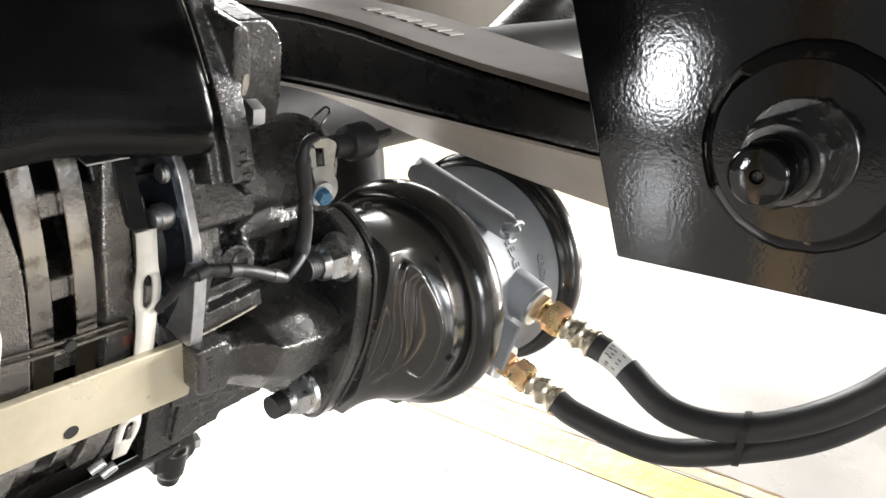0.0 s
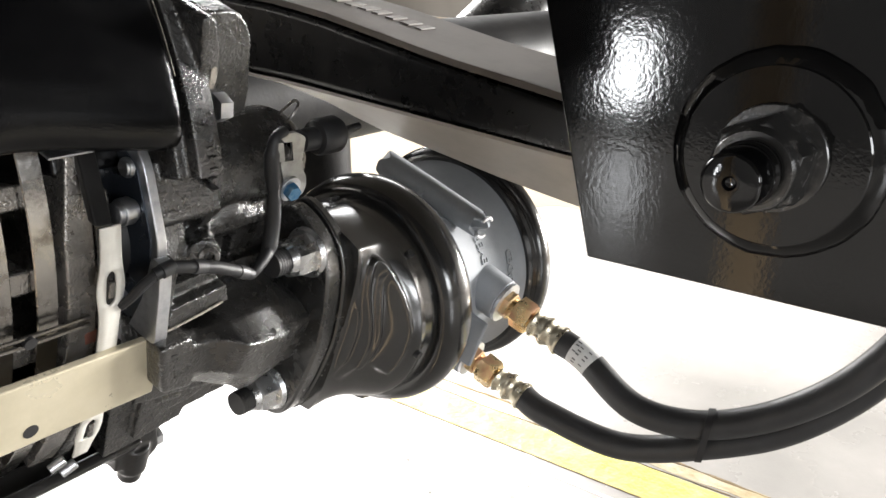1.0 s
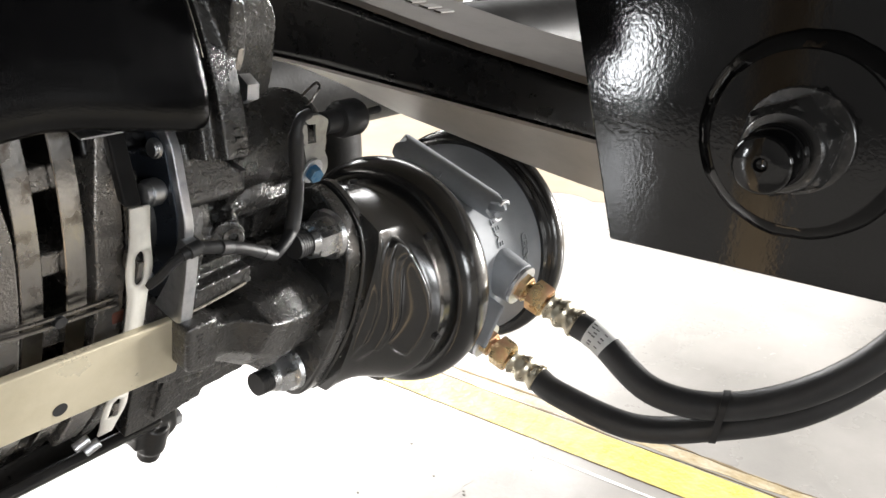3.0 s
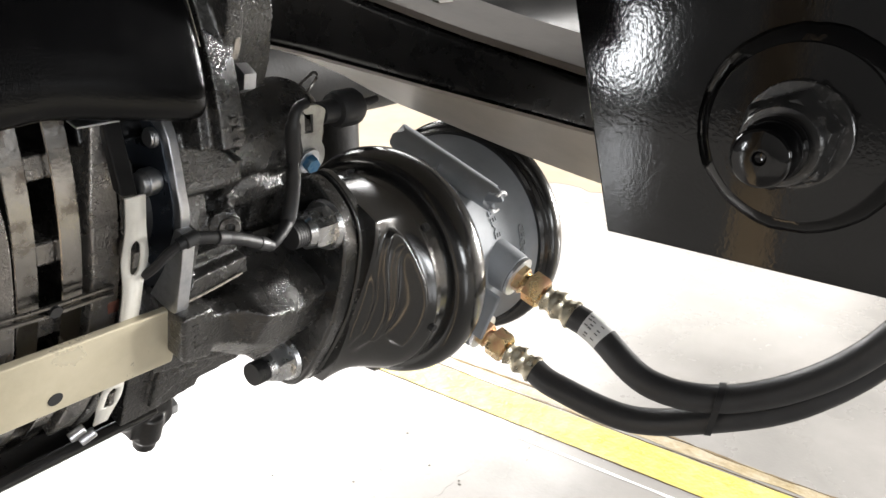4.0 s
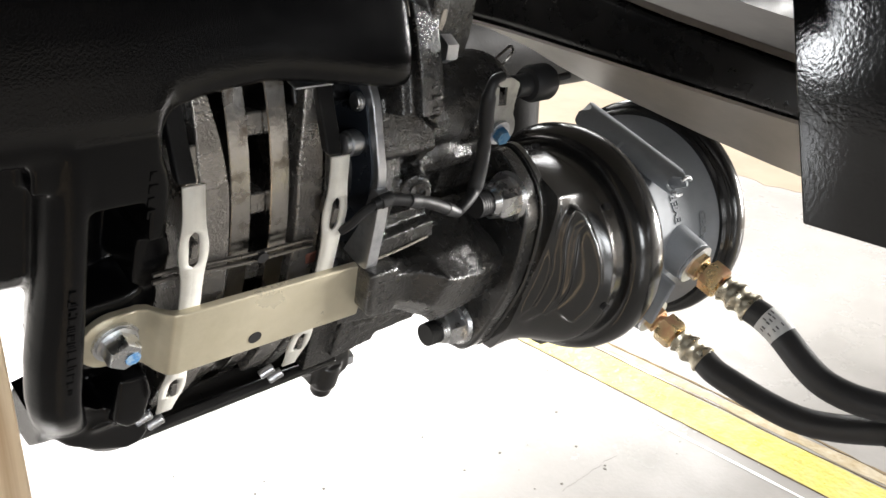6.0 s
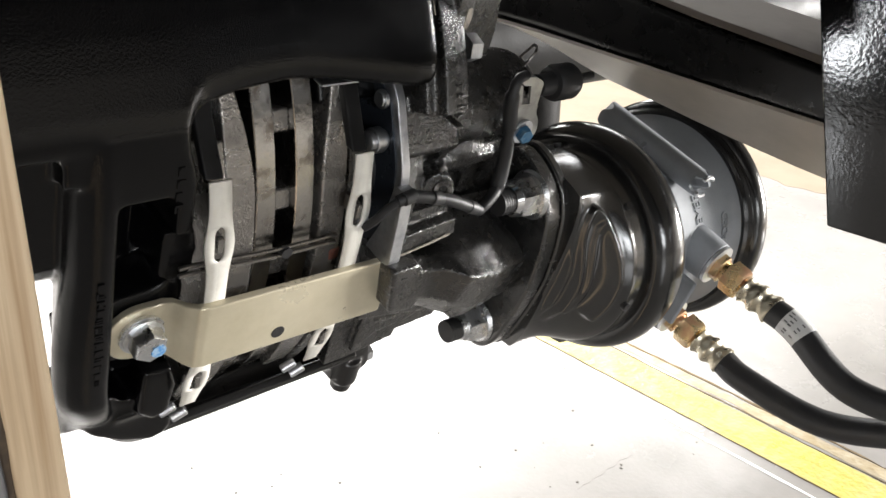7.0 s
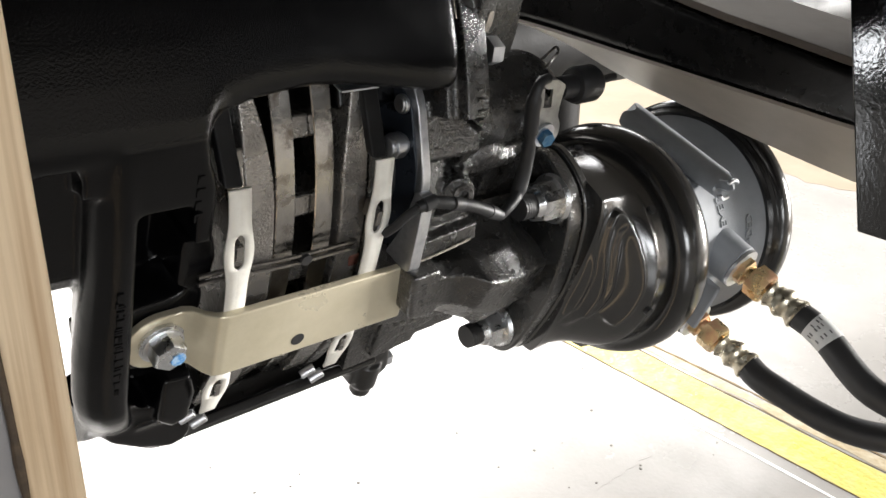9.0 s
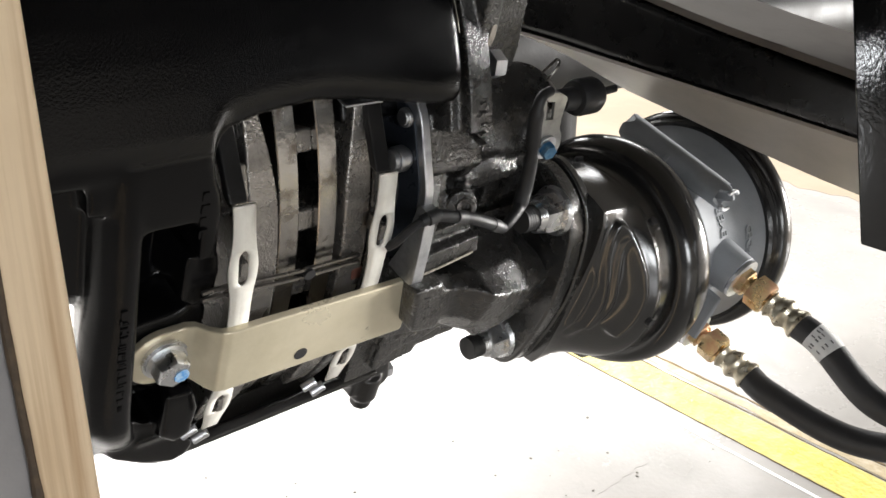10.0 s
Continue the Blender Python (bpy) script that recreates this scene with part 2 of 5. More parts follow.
def part(name, bm, mat, parent=None, label="", bevel=0.0, segs=2, angle=35, remesh=0.0, smooth=0, pitted=0.0):
    """Links a bmesh as one mesh object under a thing or part."""
    bmesh.ops.recalc_face_normals(bm, faces=bm.faces[:])
    me = bpy.data.meshes.new(name)
    bm.to_mesh(me)
    bm.free()
    me.materials.append(mat)
    me.polygons.foreach_set("use_smooth", [True] * len(me.polygons))
    if not remesh and not bevel:
        me.set_sharp_from_angle(angle=radians(angle))
    ob = new(name, me)
    ob.parent = parent
    if remesh:
        r = ob.modifiers.new("fuse", "REMESH")
        r.mode, r.voxel_size, r.use_smooth_shade = "VOXEL", remesh, True
        s = ob.modifiers.new("soften", "SMOOTH")
        s.factor, s.iterations = 0.5, smooth or 6
        if pitted:
            d = ob.modifiers.new("cast skin", "DISPLACE")
            d.texture, d.texture_coords, d.strength, d.mid_level = CAST_SKIN, "LOCAL", pitted, 0.5
    elif bevel:
        b = ob.modifiers.new("round", "BEVEL")
        b.width, b.segments, b.limit_method, b.angle_limit = bevel, segs, "ANGLE", radians(30)
        b.harden_normals = True
    if label:
        tagged(ob, label)
    return ob


def thing(name, label, category, m=None, group="", kind=""):
    ob = new(name)
    ob.empty_display_size = 0.05
    if m is not None:
        ob.matrix_world = m
    return tagged(ob, label, category, group, kind)


def quads(bm, rings, closed=True, cap=True):
    """Skins a list of rings of vertices."""
    rows = [[bm.verts.new(p) for p in ring] for ring in rings]
    n = len(rows[0])
    for a, b in zip(rows, rows[1:]):
        for i in range(n if closed else n - 1):
            j = (i + 1) % n
            bm.faces.new((a[i], a[j], b[j], b[i]))
    if cap and closed:
        bm.faces.new(rows[0][::-1])
        bm.faces.new(rows[-1])
    return rows


def box(bm, lo, hi, m=None):
    c = [(lo[i] + hi[i]) / 2 for i in range(3)]
    s = [abs(hi[i] - lo[i]) for i in range(3)]
    mat = Matrix.Translation(c) @ Matrix.Diagonal((*s, 1))
    bmesh.ops.create_cube(bm, size=1, matrix=(m or Matrix()) @ mat)
    return bm


def turn_to(axis):
    return Vector(axis).to_track_quat("Z", "Y").to_matrix().to_4x4()


def cyl(bm, a, b, r, r2=None, seg=24, spin=0.0):
    """A capped cylinder or cone from a to b."""
    a, b = Vector(a), Vector(b)
    m = Matrix.Translation((a + b) / 2) @ turn_to(b - a) @ Matrix.Rotation(spin, 4, "Z")
    bmesh.ops.create_cone(bm, cap_ends=True, segments=seg, radius1=r, radius2=r if r2 is None else r2, depth=(b - a).length, matrix=m)
    return bm


def ball(bm, c, r, scale=(1, 1, 1)):
    bmesh.ops.create_uvsphere(bm, u_segments=20, v_segments=12, radius=r, matrix=Matrix.Translation(c) @ Matrix.Diagonal((*scale, 1)))
    return bm


def prism(bm, pts, axis, lo, hi):
    """A polygon in the two other axes, pulled along one axis."""
    def at(p, h):
        return {0: (h, p[0], p[1]), 1: (p[0], h, p[1]), 2: (p[0], p[1], h)}[axis]
    quads(bm, [[at(p, lo) for p in pts], [at(p, hi) for p in pts]])
    return bm


def rounded(pts, r, n=5):
    """A polygon with its corners rounded."""
    out = []
    for i, p in enumerate(pts):
        p, a, b = Vector(p), Vector(pts[i - 1]), Vector(pts[(i + 1) % len(pts)])
        rr = min(r, (a - p).length * 0.45, (b - p).length * 0.45)
        s, e = p + (a - p).normalized() * rr, p + (b - p).normalized() * rr
        out += [tuple((1 - t) ** 2 * s + 2 * t * (1 - t) * p + t * t * e) for t in [k / n for k in range(n + 1)]]
    return out


def lathe(bm, profile, seg=64, bend=None, cap=True):
    """Turns (x, r) pairs round the x axis; bend(x, angle, r) may change the radius."""
    rings = []
    for x, r in profile:
        rings.append([(x, math.cos(t) * rr, math.sin(t) * rr) for t in [2 * math.pi * i / seg for i in range(seg)] for rr in [bend(x, t, r) if bend else r]])
    quads(bm, rings, cap=cap)
    return bm


def glide(pts, n=8):
    """Catmull-Rom through points."""
    p = [Vector(q) for q in pts]
    p = [2 * p[0] - p[1]] + p + [2 * p[-1] - p[-2]]
    out = []
    for a, b, c, d in zip(p, p[1:], p[2:], p[3:]):
        for k in range(n):
            t = k / n
            out.append(0.5 * (2 * b + (c - a) * t + (2 * a - 5 * b + 4 * c - d) * t * t + (3 * b - a - 3 * c + d) * t ** 3))
    return out + [p[-2]]


def tube(bm, path, r, seg=14, flat=1.0):
    """A round bar along a path; r is a number or a list along it."""
    rings, up = [], Vector((0, 0, 1))
    for i, q in enumerate(path):
        d = (path[min(i + 1, len(path) - 1)] - path[max(i - 1, 0)]).normalized()
        if i == 0:
            up = Vector((0, 0, 1)) if abs(d.z) < 0.9 else Vector((1, 0, 0))
        side = d.cross(up).normalized()
        up = side.cross(d).normalized()
        rr = r[i] if isinstance(r, list) else r
        rings.append([q + side * math.cos(a) * rr + up * math.sin(a) * rr * flat for a in [2 * math.pi * k / seg for k in range(seg)]])
    quads(bm, rings)
    return bm


def hexhead(bm, a, axis, af, h, spin=0.0):
    """A six-sided nut or bolt head that starts at a, with rounded-off corners on its free end."""
    axis = Vector(axis).normalized()
    a = Vector(a)
    r = af / math.sqrt(3)
    m = turn_to(axis) if abs(axis.x) < 0.99 else Matrix(((0, 0, axis.x), (1, 0, 0), (0, 1, 0))).to_4x4()
    rings = []
    for z, k in ((0, 1), (0.82, 1), (1, 0.9)):
        rings.append([a + axis * h * z + m.to_3x3() @ Vector((math.cos(t) * r * k, math.sin(t) * r * k, 0)) for t in [spin + math.pi / 3 * i for i in range(6)]])
    quads(bm, rings)
    return bm


def letters(text, size, depth=0.0006):
    """Built-in letters as a mesh in the xy plane, from the middle."""
    cu = bpy.data.curves.new("letters", "FONT")
    cu.body, cu.size, cu.extrude, cu.align_x, cu.align_y = text, size, depth, "CENTER", "CENTER"
    ob = bpy.data.objects.new("letters", cu)
    me = bpy.data.meshes.new_from_object(ob)
    bpy.data.objects.remove(ob)
    bm = bmesh.new()
    bm.from_mesh(me)
    bpy.data.meshes.remove(me)
    return bm


def B():
    return bmesh.new()


# ---- floor and shell of the place ----
def ground():
    bm = B()
    box(bm, (-60, -60, -0.3), (60, 60, 0))
    fl = tagged(part("floor", bm, FLOOR), "pale polished concrete workshop floor with small stains", "floor", kind="structure")
    bm = B()
    n = 600
    top, bot = [], []
    for i in range(n + 1):
        y = -4 + 12 * i / n
        top.append((0.899 + 0.004 * noise.noise((y * 9, 3, 0)) + 0.002 * noise.noise((y * 50, 4, 0)), y))
        bot.append((0.803 + 0.003 * noise.noise((y * 11, 7, 0)) + 0.002 * noise.noise((y * 47, 8, 0)), y))
    quads(bm, [[(x, y, -0.001), (x, y, 0.0009), (x2, y2, 0.0009), (x2, y2, -0.001)] for (x, y), (x2, y2) in zip(bot, top)])
    line = part("painted_line", bm, YELLOW, fl, "worn yellow paint stripe on concrete")
    for off, w, amp, mat, name, label in ((0.9275, 0.040, 0.003, OCHRE, "border_strip", "tan raised edge strip beside the stripe"),
                                          (0.767, 0.009, 0.001, LINEWHITE, "scored_line", "thin pale line scored in concrete"),
                                          (0.8010, 0.0022, 0.0015, EDGEBLACK, "cracked_edge", ""),
                                          (0.9040, 0.0030, 0.003, EDGEBLACK, "cracked_edge", ""),
                                          (0.9480, 0.0075, 0.004, EDGEBLACK, "cracked_edge", "")):
        bm = B()
        rows = []
        for i in range(n + 1):
            y = -4 + 12 * i / n
            x = off + amp * noise.noise((y * 6, off * 50, 0)) * 2
            h = w / 2 * (0.75 + 0.5 * noise.noise((y * 13, off * 90, 4)))
            if mat is EDGEBLACK:
                x += 0.0025 * noise.noise((y * 55, off * 50, 9))
                h *= min(1.6, max(0.05, 0.9 + 2.2 * noise.noise((y * 31, off * 70, 2))))
            z = 0.0007 if mat is not EDGEBLACK else 0.0013
            rows.append([(x - h, y, -0.001), (x - h, y, z), (x + h, y, z), (x + h, y, -0.001)])
        quads(bm, rows)
        part(name, bm, mat, fl, label)
    # a hairline crack, a scratch and small chips
    for a, b, w in (((0.47, 0.300), (0.62, 0.300), 0.0004), ((-0.045, 0.7545), (-0.005, 0.7495), 0.0012)):
        bm = B()
        rows = []
        for i in range(41):
            k = i / 40
            x, y = a[0] + (b[0] - a[0]) * k, a[1] + (b[1] - a[1]) * k + 0.006 * noise.noise((k * 7, a[0] * 9, 0))
            h = w * max(0.05, 0.6 + 0.9 * noise.noise((k * 13, a[1] * 7, 2))) * min(1, 8 * k + 0.1, 8 * (1 - k) + 0.1)
            rows.append([(x, y - h, -0.001), (x, y - h, 0.0004), (x, y + h, 0.0004), (x, y + h, -0.001)])
        quads(bm, rows)
        part("hairline_crack", bm, CRACKLINE, fl, "faint hairline crack")
    rnd = random.Random(21)
    bm = B()
    for x, y in [(0.168, 0.588), (0.175, 0.554), (0.112, 0.631), (0.385, 0.441), (0.457, 0.382), (0.467, 0.436), (0.522, 0.42), (0.485, 0.311), (0.582, 0.294), (0.574, 0.288)] + [(rnd.uniform(-0.1, 0.75), rnd.uniform(-0.1, 0.8)) for _ in range(30)]:
        r = rnd.uniform(0.0008, 0.0028)
        bmesh.ops.create_icosphere(bm, subdivisions=1, radius=r, matrix=Matrix.Translation((x, y, 0.0008)) @ Matrix.Diagonal((rnd.uniform(0.7, 1.5), rnd.uniform(0.7, 1.3), 0.5, 1)))
    tagged(part("floor_chip", bm, CRACK, fl, "small dark chips and grit"), "small dark chips and grit", "", "", "stuff")
    return fl


def far_floor(fl):
    """A tan zone of the floor with a ragged edge."""
    bm = B()
    edge = [(2.36 - 0.5 * min(1, max(0, (y - 1.05) / 0.35)) + 0.10 * noise.noise((y * 5, 1, 0)) + 0.04 * noise.noise((y * 23, 2, 0)), y) for y in [-4 + 0.05 * i for i in range(241)]]
    quads(bm, [[(x, y, -0.001), (x, y, 0.001), (9.9, y, 0.001), (9.9, y, -0.001)] for x, y in edge])
    part("tan_zone", bm, TAN, fl, "tan floor zone with a ragged edge")


def shell():
    """A workshop hall: high window bands to the north and east, a low hatch to the west."""
    X0, X1, Y0, Y1, H = -4.0, 10.0, -8.0, 8.5, 7.5

    def wall(name, boxes, label, mat=WALLPAINT):
        bm = B()
        for lo, hi in boxes:
            box(bm, lo, hi)
        return tagged(part(name, bm, mat), label, "wall", kind="structure")
    z0, z1 = 5.2, 7.0
    wall("wall_north", [((X0, Y1, 0), (X1, Y1 + 0.25, 2.8)), ((X0, Y1, z1), (X1, Y1 + 0.25, H)), ((X0, Y1, 2.8), (0.8, Y1 + 0.25, z1)), ((9.6, Y1, 2.8), (X1, Y1 + 0.25, z1))], "pale painted hall wall under a high window band")
    wall("wall_east", [((X1, Y0, 0), (X1 + 0.25, -6.98, z0)), ((X1, -3.42, 0), (X1 + 0.25, Y1, z0)), ((X1, -5.42, 0.38), (X1 + 0.25, -4.98, 2.52)), ((X1, -6.98, 0), (X1 + 0.25, -3.42, 0.38)), ((X1, -6.98, 2.52), (X1 + 0.25, -3.42, z0)), ((X1, Y0, z1), (X1 + 0.25, Y1, H)), ((X1, Y0, z0), (X1 + 0.25, 4.0, z1)), ((X1, 8.1, z0), (X1 + 0.25, Y1, z1))], "painted hall wall with two low windows and a window band")
    # south opening exists only to let the added fill in
    wall("wall_south", [((X0, Y0 - 0.25, 0), (X1, Y0, 1.0)), ((X0, Y0 - 0.25, 2.9), (X1, Y0, H)), ((X0, Y0 - 0.25, 1.0), (-3.9, Y0, 2.9)), ((-1.1, Y0 - 0.25, 1.0), (X1, Y0, 2.9))], "pale painted hall wall with an opening added for fill light")
    wall("wall_west", [((X0 - 0.25, Y0, 0.51), (X0, Y1, H)), ((X0 - 0.25, Y0, 0.13), (X0, 1.39, 0.51)), ((X0 - 0.25, 1.63, 0.13), (X0, Y1, 0.51)), ((X0 - 0.25, Y0, 0), (X0, Y1, 0.13))], "dark hall wall with a small low hatch", DARKSHELL)
    bm = B()
    box(bm, (X0 - 0.25, Y0 - 0.25, H), (X1 + 0.25, Y1 + 0.25, H + 0.2))
    tagged(part("ceiling", bm, CEILING), "grey ceiling of the hall", "ceiling", kind="structure")


def shade_slab():
    """Unseen slab where the hanger plates end, added to shade brake and floor."""
    bm = B()
    box(bm, (-1.8, -1.95, 1.42), (0.95, 0.95, 1.50))
    tagged(part("ceiling_shade_slab", bm, DARKSHELL), "dark unseen slab added above the brake for shade", "ceiling", kind="structure")


far_floor(ground())
shell()
shade_slab()

# ---- the brake: its own frame is tipped by 20 degrees about the axle line ----
AX = 0.665
TIP = pose(0, 0, AX, 20)
ROT_V, ROT_W = 0.248, 0.022      # rotor centre in that frame


def arc_block(bm, r0, r1, a0, a1, x0, x1, n=14, taper=None):
    """A piece of a drum round the rotor's axis; angle 0 points out of the window, up is positive."""
    rings = []
    for i in range(n + 1):
        a = radians(a0 + (a1 - a0) * i / n)
        xa, xb = taper(i / n) if taper else (x0, x1)
        c, s = -math.cos(a), math.sin(a)
        rings.append([(xa, ROT_V + c * r0, ROT_W + s * r0), (xa, ROT_V + c * r1, ROT_W + s * r1),
                      (xb, ROT_V + c * r1, ROT_W + s * r1), (xb, ROT_V + c * r0, ROT_W + s * r0)])
    quads(bm, rings)
    return bm


def rotor():
    RV = ROT_V - 0.010
    t = thing("brake_rotor", "vented steel brake rotor with grey braking faces", "brake disc", TIP)
    for x0, x1 in ((-0.2772, -0.2654), (-0.2532, -0.2414)):
        bm = B()
        prof = [(x0, 0.11), (x0, 0.2145), (x0 + 0.0006, 0.215), (x1 - 0.0006, 0.215), (x1, 0.2145), (x1, 0.11)]
        lathe(bm, prof, 128, cap=False)
        bmesh.ops.translate(bm, verts=bm.verts, vec=(0, RV, ROT_W))
        part("friction_ring", bm, STEEL, t, "bare steel ring, heat-stained")
    for i in range(30):
        a = 2 * math.pi * (i + 0.35) / 30
        bm = B()
        m = Matrix.Translation((-0.2593, RV, ROT_W)) @ Matrix.Rotation(a, 4, "X") @ Matrix.Translation((0, 0, 0.165))
        box(bm, (-0.0068, -0.0065, -0.05), (0.0068, 0.0065, 0.045), m)
        part("vane", bm, RAWCAST, t, bevel=0.002)
    bm = B()
    lathe(bm, [(-0.325, 0.07), (-0.325, 0.100), (-0.258, 0.112), (-0.258, 0.07)], 64)
    bmesh.ops.translate(bm, verts=bm.verts, vec=(0, RV, ROT_W))
    part("hat", bm, RAWCAST, t)
    return t


def hub_and_axle():
    t = thing("wheel_hub", "black wheel hub at the axle end", "wheel hub", TIP)
    bm = B()
    lathe(bm, [(-0.60, 0.05), (-0.60, 0.080), (-0.47, 0.088), (-0.445, 0.088), (-0.442, 0.094), (-0.430, 0.094), (-0.427, 0.090), (-0.327, 0.070), (-0.327, 0.05)], 96)
    bmesh.ops.translate(bm, verts=bm.verts, vec=(0, ROT_V, ROT_W))
    part("hub_body", bm, CAST_SMOOTH, t)
    bm = B()
    lathe(bm, [(-0.70, 0.05), (-0.70, 0.07), (-0.60, 0.085), (-0.598, 0.05)], 48)
    bmesh.ops.translate(bm, verts=bm.verts, vec=(0, ROT_V, ROT_W))
    part("hub_cap", bm, SATIN, t)
    t = thing("axle_beam", "black painted trailer axle tube", "axle", TIP)
    bm = B()
    lathe(bm, [(-0.30, 0.03), (-0.30, 0.055), (-0.10, 0.058), (1.95, 0.058), (1.95, 0.03)], 48)
    bmesh.ops.translate(bm, verts=bm.verts, vec=(0, ROT_V, ROT_W))
    part("axle_tube", bm, AXLE, t)


FLANGE = [(-0.0290, 0.000), (-0.0262, 0.030), (-0.0205, 0.0545), (-0.0100, 0.0705), (0.0080, 0.0800), (0.0250, 0.0830), (0.036, 0.070), (0.036, -0.070), (0.020, -0.0790), (0.000, -0.0800), (-0.0130, -0.0745), (-0.0205, -0.0600), (-0.0255, -0.0330)]


def caliper():
    t = thing("brake_caliper", "black cast-iron air disc brake caliper over the rotor", "brake caliper", TIP)
    # outboard frame: bridge over the top, column with two pockets, lower bridge
    bm = B()
    rim = [(-0.4550, 25.5), (-0.3262, 25.5), (-0.3245, 26.7), (-0.3222, 27.5), (-0.3190, 28.5), (-0.3145, 29.1), (-0.3074, 29.4), (-0.3019, 29.8), (-0.2862, 30.2), (-0.2681, 30.5), (-0.2513, 30.1), (-0.2361, 29.5), (-0.2179, 28.8), (-0.1933, 27.9)]
    ends = [(-0.1815, 0.0006, 0.2), (-0.1802, 0.0018, 0.6), (-0.1793, 0.0038, 1.2), (-0.1789, 0.0065, 2.0)]
    rings = []
    for x, dr, da in [(-0.455 + 0.272 * i / 110, 0, 0) for i in range(111)] + ends:
        a0 = float(np.interp(x, [q[0] for q in rim], [q[1] for q in rim])) + da
        side = [(0.2590, 112 - (108 - a0) * k / 26) for k in range(26)]
        roll = [(0.2588, a0 + 3.6), (0.2580, a0 + 2.4), (0.2566, a0 + 1.3), (0.2546, a0 + 0.55), (0.2520, a0 + 0.1), (0.2495, a0), (0.2440, a0 + 0.2), (0.2360, a0 + 1.0), (0.2290, a0 + 3.0)]
        back = [(0.2260, 112 - (104 - a0) * k / 10) for k in range(10, -1, -1)]
        rings.append([(x, ROT_V - (r - dr) * math.cos(radians(a)), ROT_W + (r - dr) * math.sin(radians(a))) for r, a in side + roll + back])
    quads(bm, rings)
    # the bar down the outer side, rounded towards the wheel
    rings = []
    for i in range(31):
        k = i / 30
        w = 0.1385 - 0.2105 * k
        d = 0.0015 * max(0.0, (w - 0.10) / 0.05) + 0.020 * max(0.0, (-0.028 - w) / 0.044) ** 1.6
        g = 0.012 * max(0.0, (-0.020 - w) / 0.052) ** 1.5
        e = 0.0035 * min(1.0, max(0.0, (w - 0.005) / 0.05))
        left = ((-0.3650, 0.0165), (-0.3705, 0.0180), (-0.3760, 0.0220), (-0.3795, 0.0280), (-0.3795, 0.0340), (-0.3765, 0.0420), (-0.3725, 0.0500), (-0.3640, 0.0750))
        rings.append([(x + g + (e if x < -0.36 else 0), v + d, w) for x, v in ((-0.3545, 0.075), (-0.3545, 0.030), (-0.3548, 0.0215), (-0.3562, 0.0180), (-0.3592, 0.0165)) + left])
    quads(bm, rings)
    prism(bm, [(0.056, 0.13), (0.056, -0.06), (0.060, -0.080), (0.065, -0.088), (0.076, -0.07), (0.076, 0.13)], 0, -0.360, -0.335)
    prism(bm, [(0.030, 0.15), (0.033, 0.062), (0.040, 0.050), (0.060, 0.030), (0.075, 0.014), (0.075, 0.15)], 0, -0.455, -0.366)
    prism(bm, [(0.032, 0.15), (0.035, 0.046), (0.044, 0.034), (0.062, 0.012), (0.077, -0.004), (0.077, 0.15)], 0, -0.455, -0.392)
    # web beside the window, above the upper pocket
    box(bm, (-0.380, 0.0200, 0.115), (-0.330, 0.06, 0.141))
    box(bm, (-0.380, 0.0265, 0.130), (-0.330, 0.06, 0.153))
    prism(bm, [(-0.362, 0.139), (-0.3262, 0.139), (-0.3258, 0.136), (-0.3240, 0.126), (-0.3210, 0.118), (-0.3190, 0.108), (-0.3185, 0.078), (-0.328, 0.078), (-0.3285, 0.098), (-0.332, 0.1015), (-0.362, 0.1025)], 1, 0.0178, 0.075)
    box(bm, (-0.356, 0.058, -0.085), (-0.320, 0.075, 0.12))
    # ledge between the pockets and the boss under the strap's bolt
    prism(bm, [(-0.356, 0.0345), (-0.330, 0.0365), (-0.316, 0.0435), (-0.314, 0.030), (-0.318, -0.006), (-0.335, -0.012), (-0.356, -0.010)], 1, 0.0280, 0.07)
    # lugs in the pockets
    prism(bm, [(-0.330, 0.0745), (-0.313, 0.0730), (-0.3105, 0.0600), (-0.3125, 0.0440), (-0.324, 0.0400), (-0.331, 0.0460)], 1, 0.026, 0.07)
    prism(bm, [(-0.334, -0.0240), (-0.317, -0.0260), (-0.313, -0.0420), (-0.316, -0.0640), (-0.326, -0.0680), (-0.335, -0.0580)], 1, 0.0235, 0.07)
    # foot that runs into the lower bridge
    prism(bm, [(-0.3745, -0.048), (-0.3577, -0.0735), (-0.340, -0.0880), (-0.3224, -0.0968), (-0.3130, -0.0955), (-0.3085, -0.0870), (-0.3110, -0.0780), (-0.330, -0.0600), (-0.3477, -0.0425)], 1, 0.031, 0.07)
    prism(bm, [(0.030, -0.050), (0.036, -0.068), (0.05, -0.086), (0.07, -0.090), (0.075, -0.06), (0.05, -0.050)], 0, -0.372, -0.318)
    prism(bm, [(0.028, -0.062), (0.036, -0.082), (0.055, -0.102), (0.07, -0.10), (0.07, -0.07), (0.05, -0.07)], 0, -0.345, -0.308)
    part("bridge", bm, BULK, t, "satin black cast bridge with a rolled window edge", remesh=0.0013, smooth=22)
    bm = B()
    tube(bm, [Vector((-0.1796, ROT_V - 0.2572 * math.cos(radians(a)), ROT_W + 0.2572 * math.sin(radians(a)))) for a in range(36, 76, 2)], [0.00035 + 0.00015 * noise.noise((a * 0.8, 2, 0)) for a in range(20)], 6)
    part("worn_edge", bm, WORNEDGE, t)
    bm = B()
    arc_block(bm, 0.2360, 0.2445, -60, -30.5, -0.322, -0.158)
    arc_block(bm, 0.222, 0.2405, -62, -36.0, -0.322, -0.158)
    cyl(bm, (-0.155, 0.050, -0.115), (-0.155, 0.050, -0.149), 0.0085)
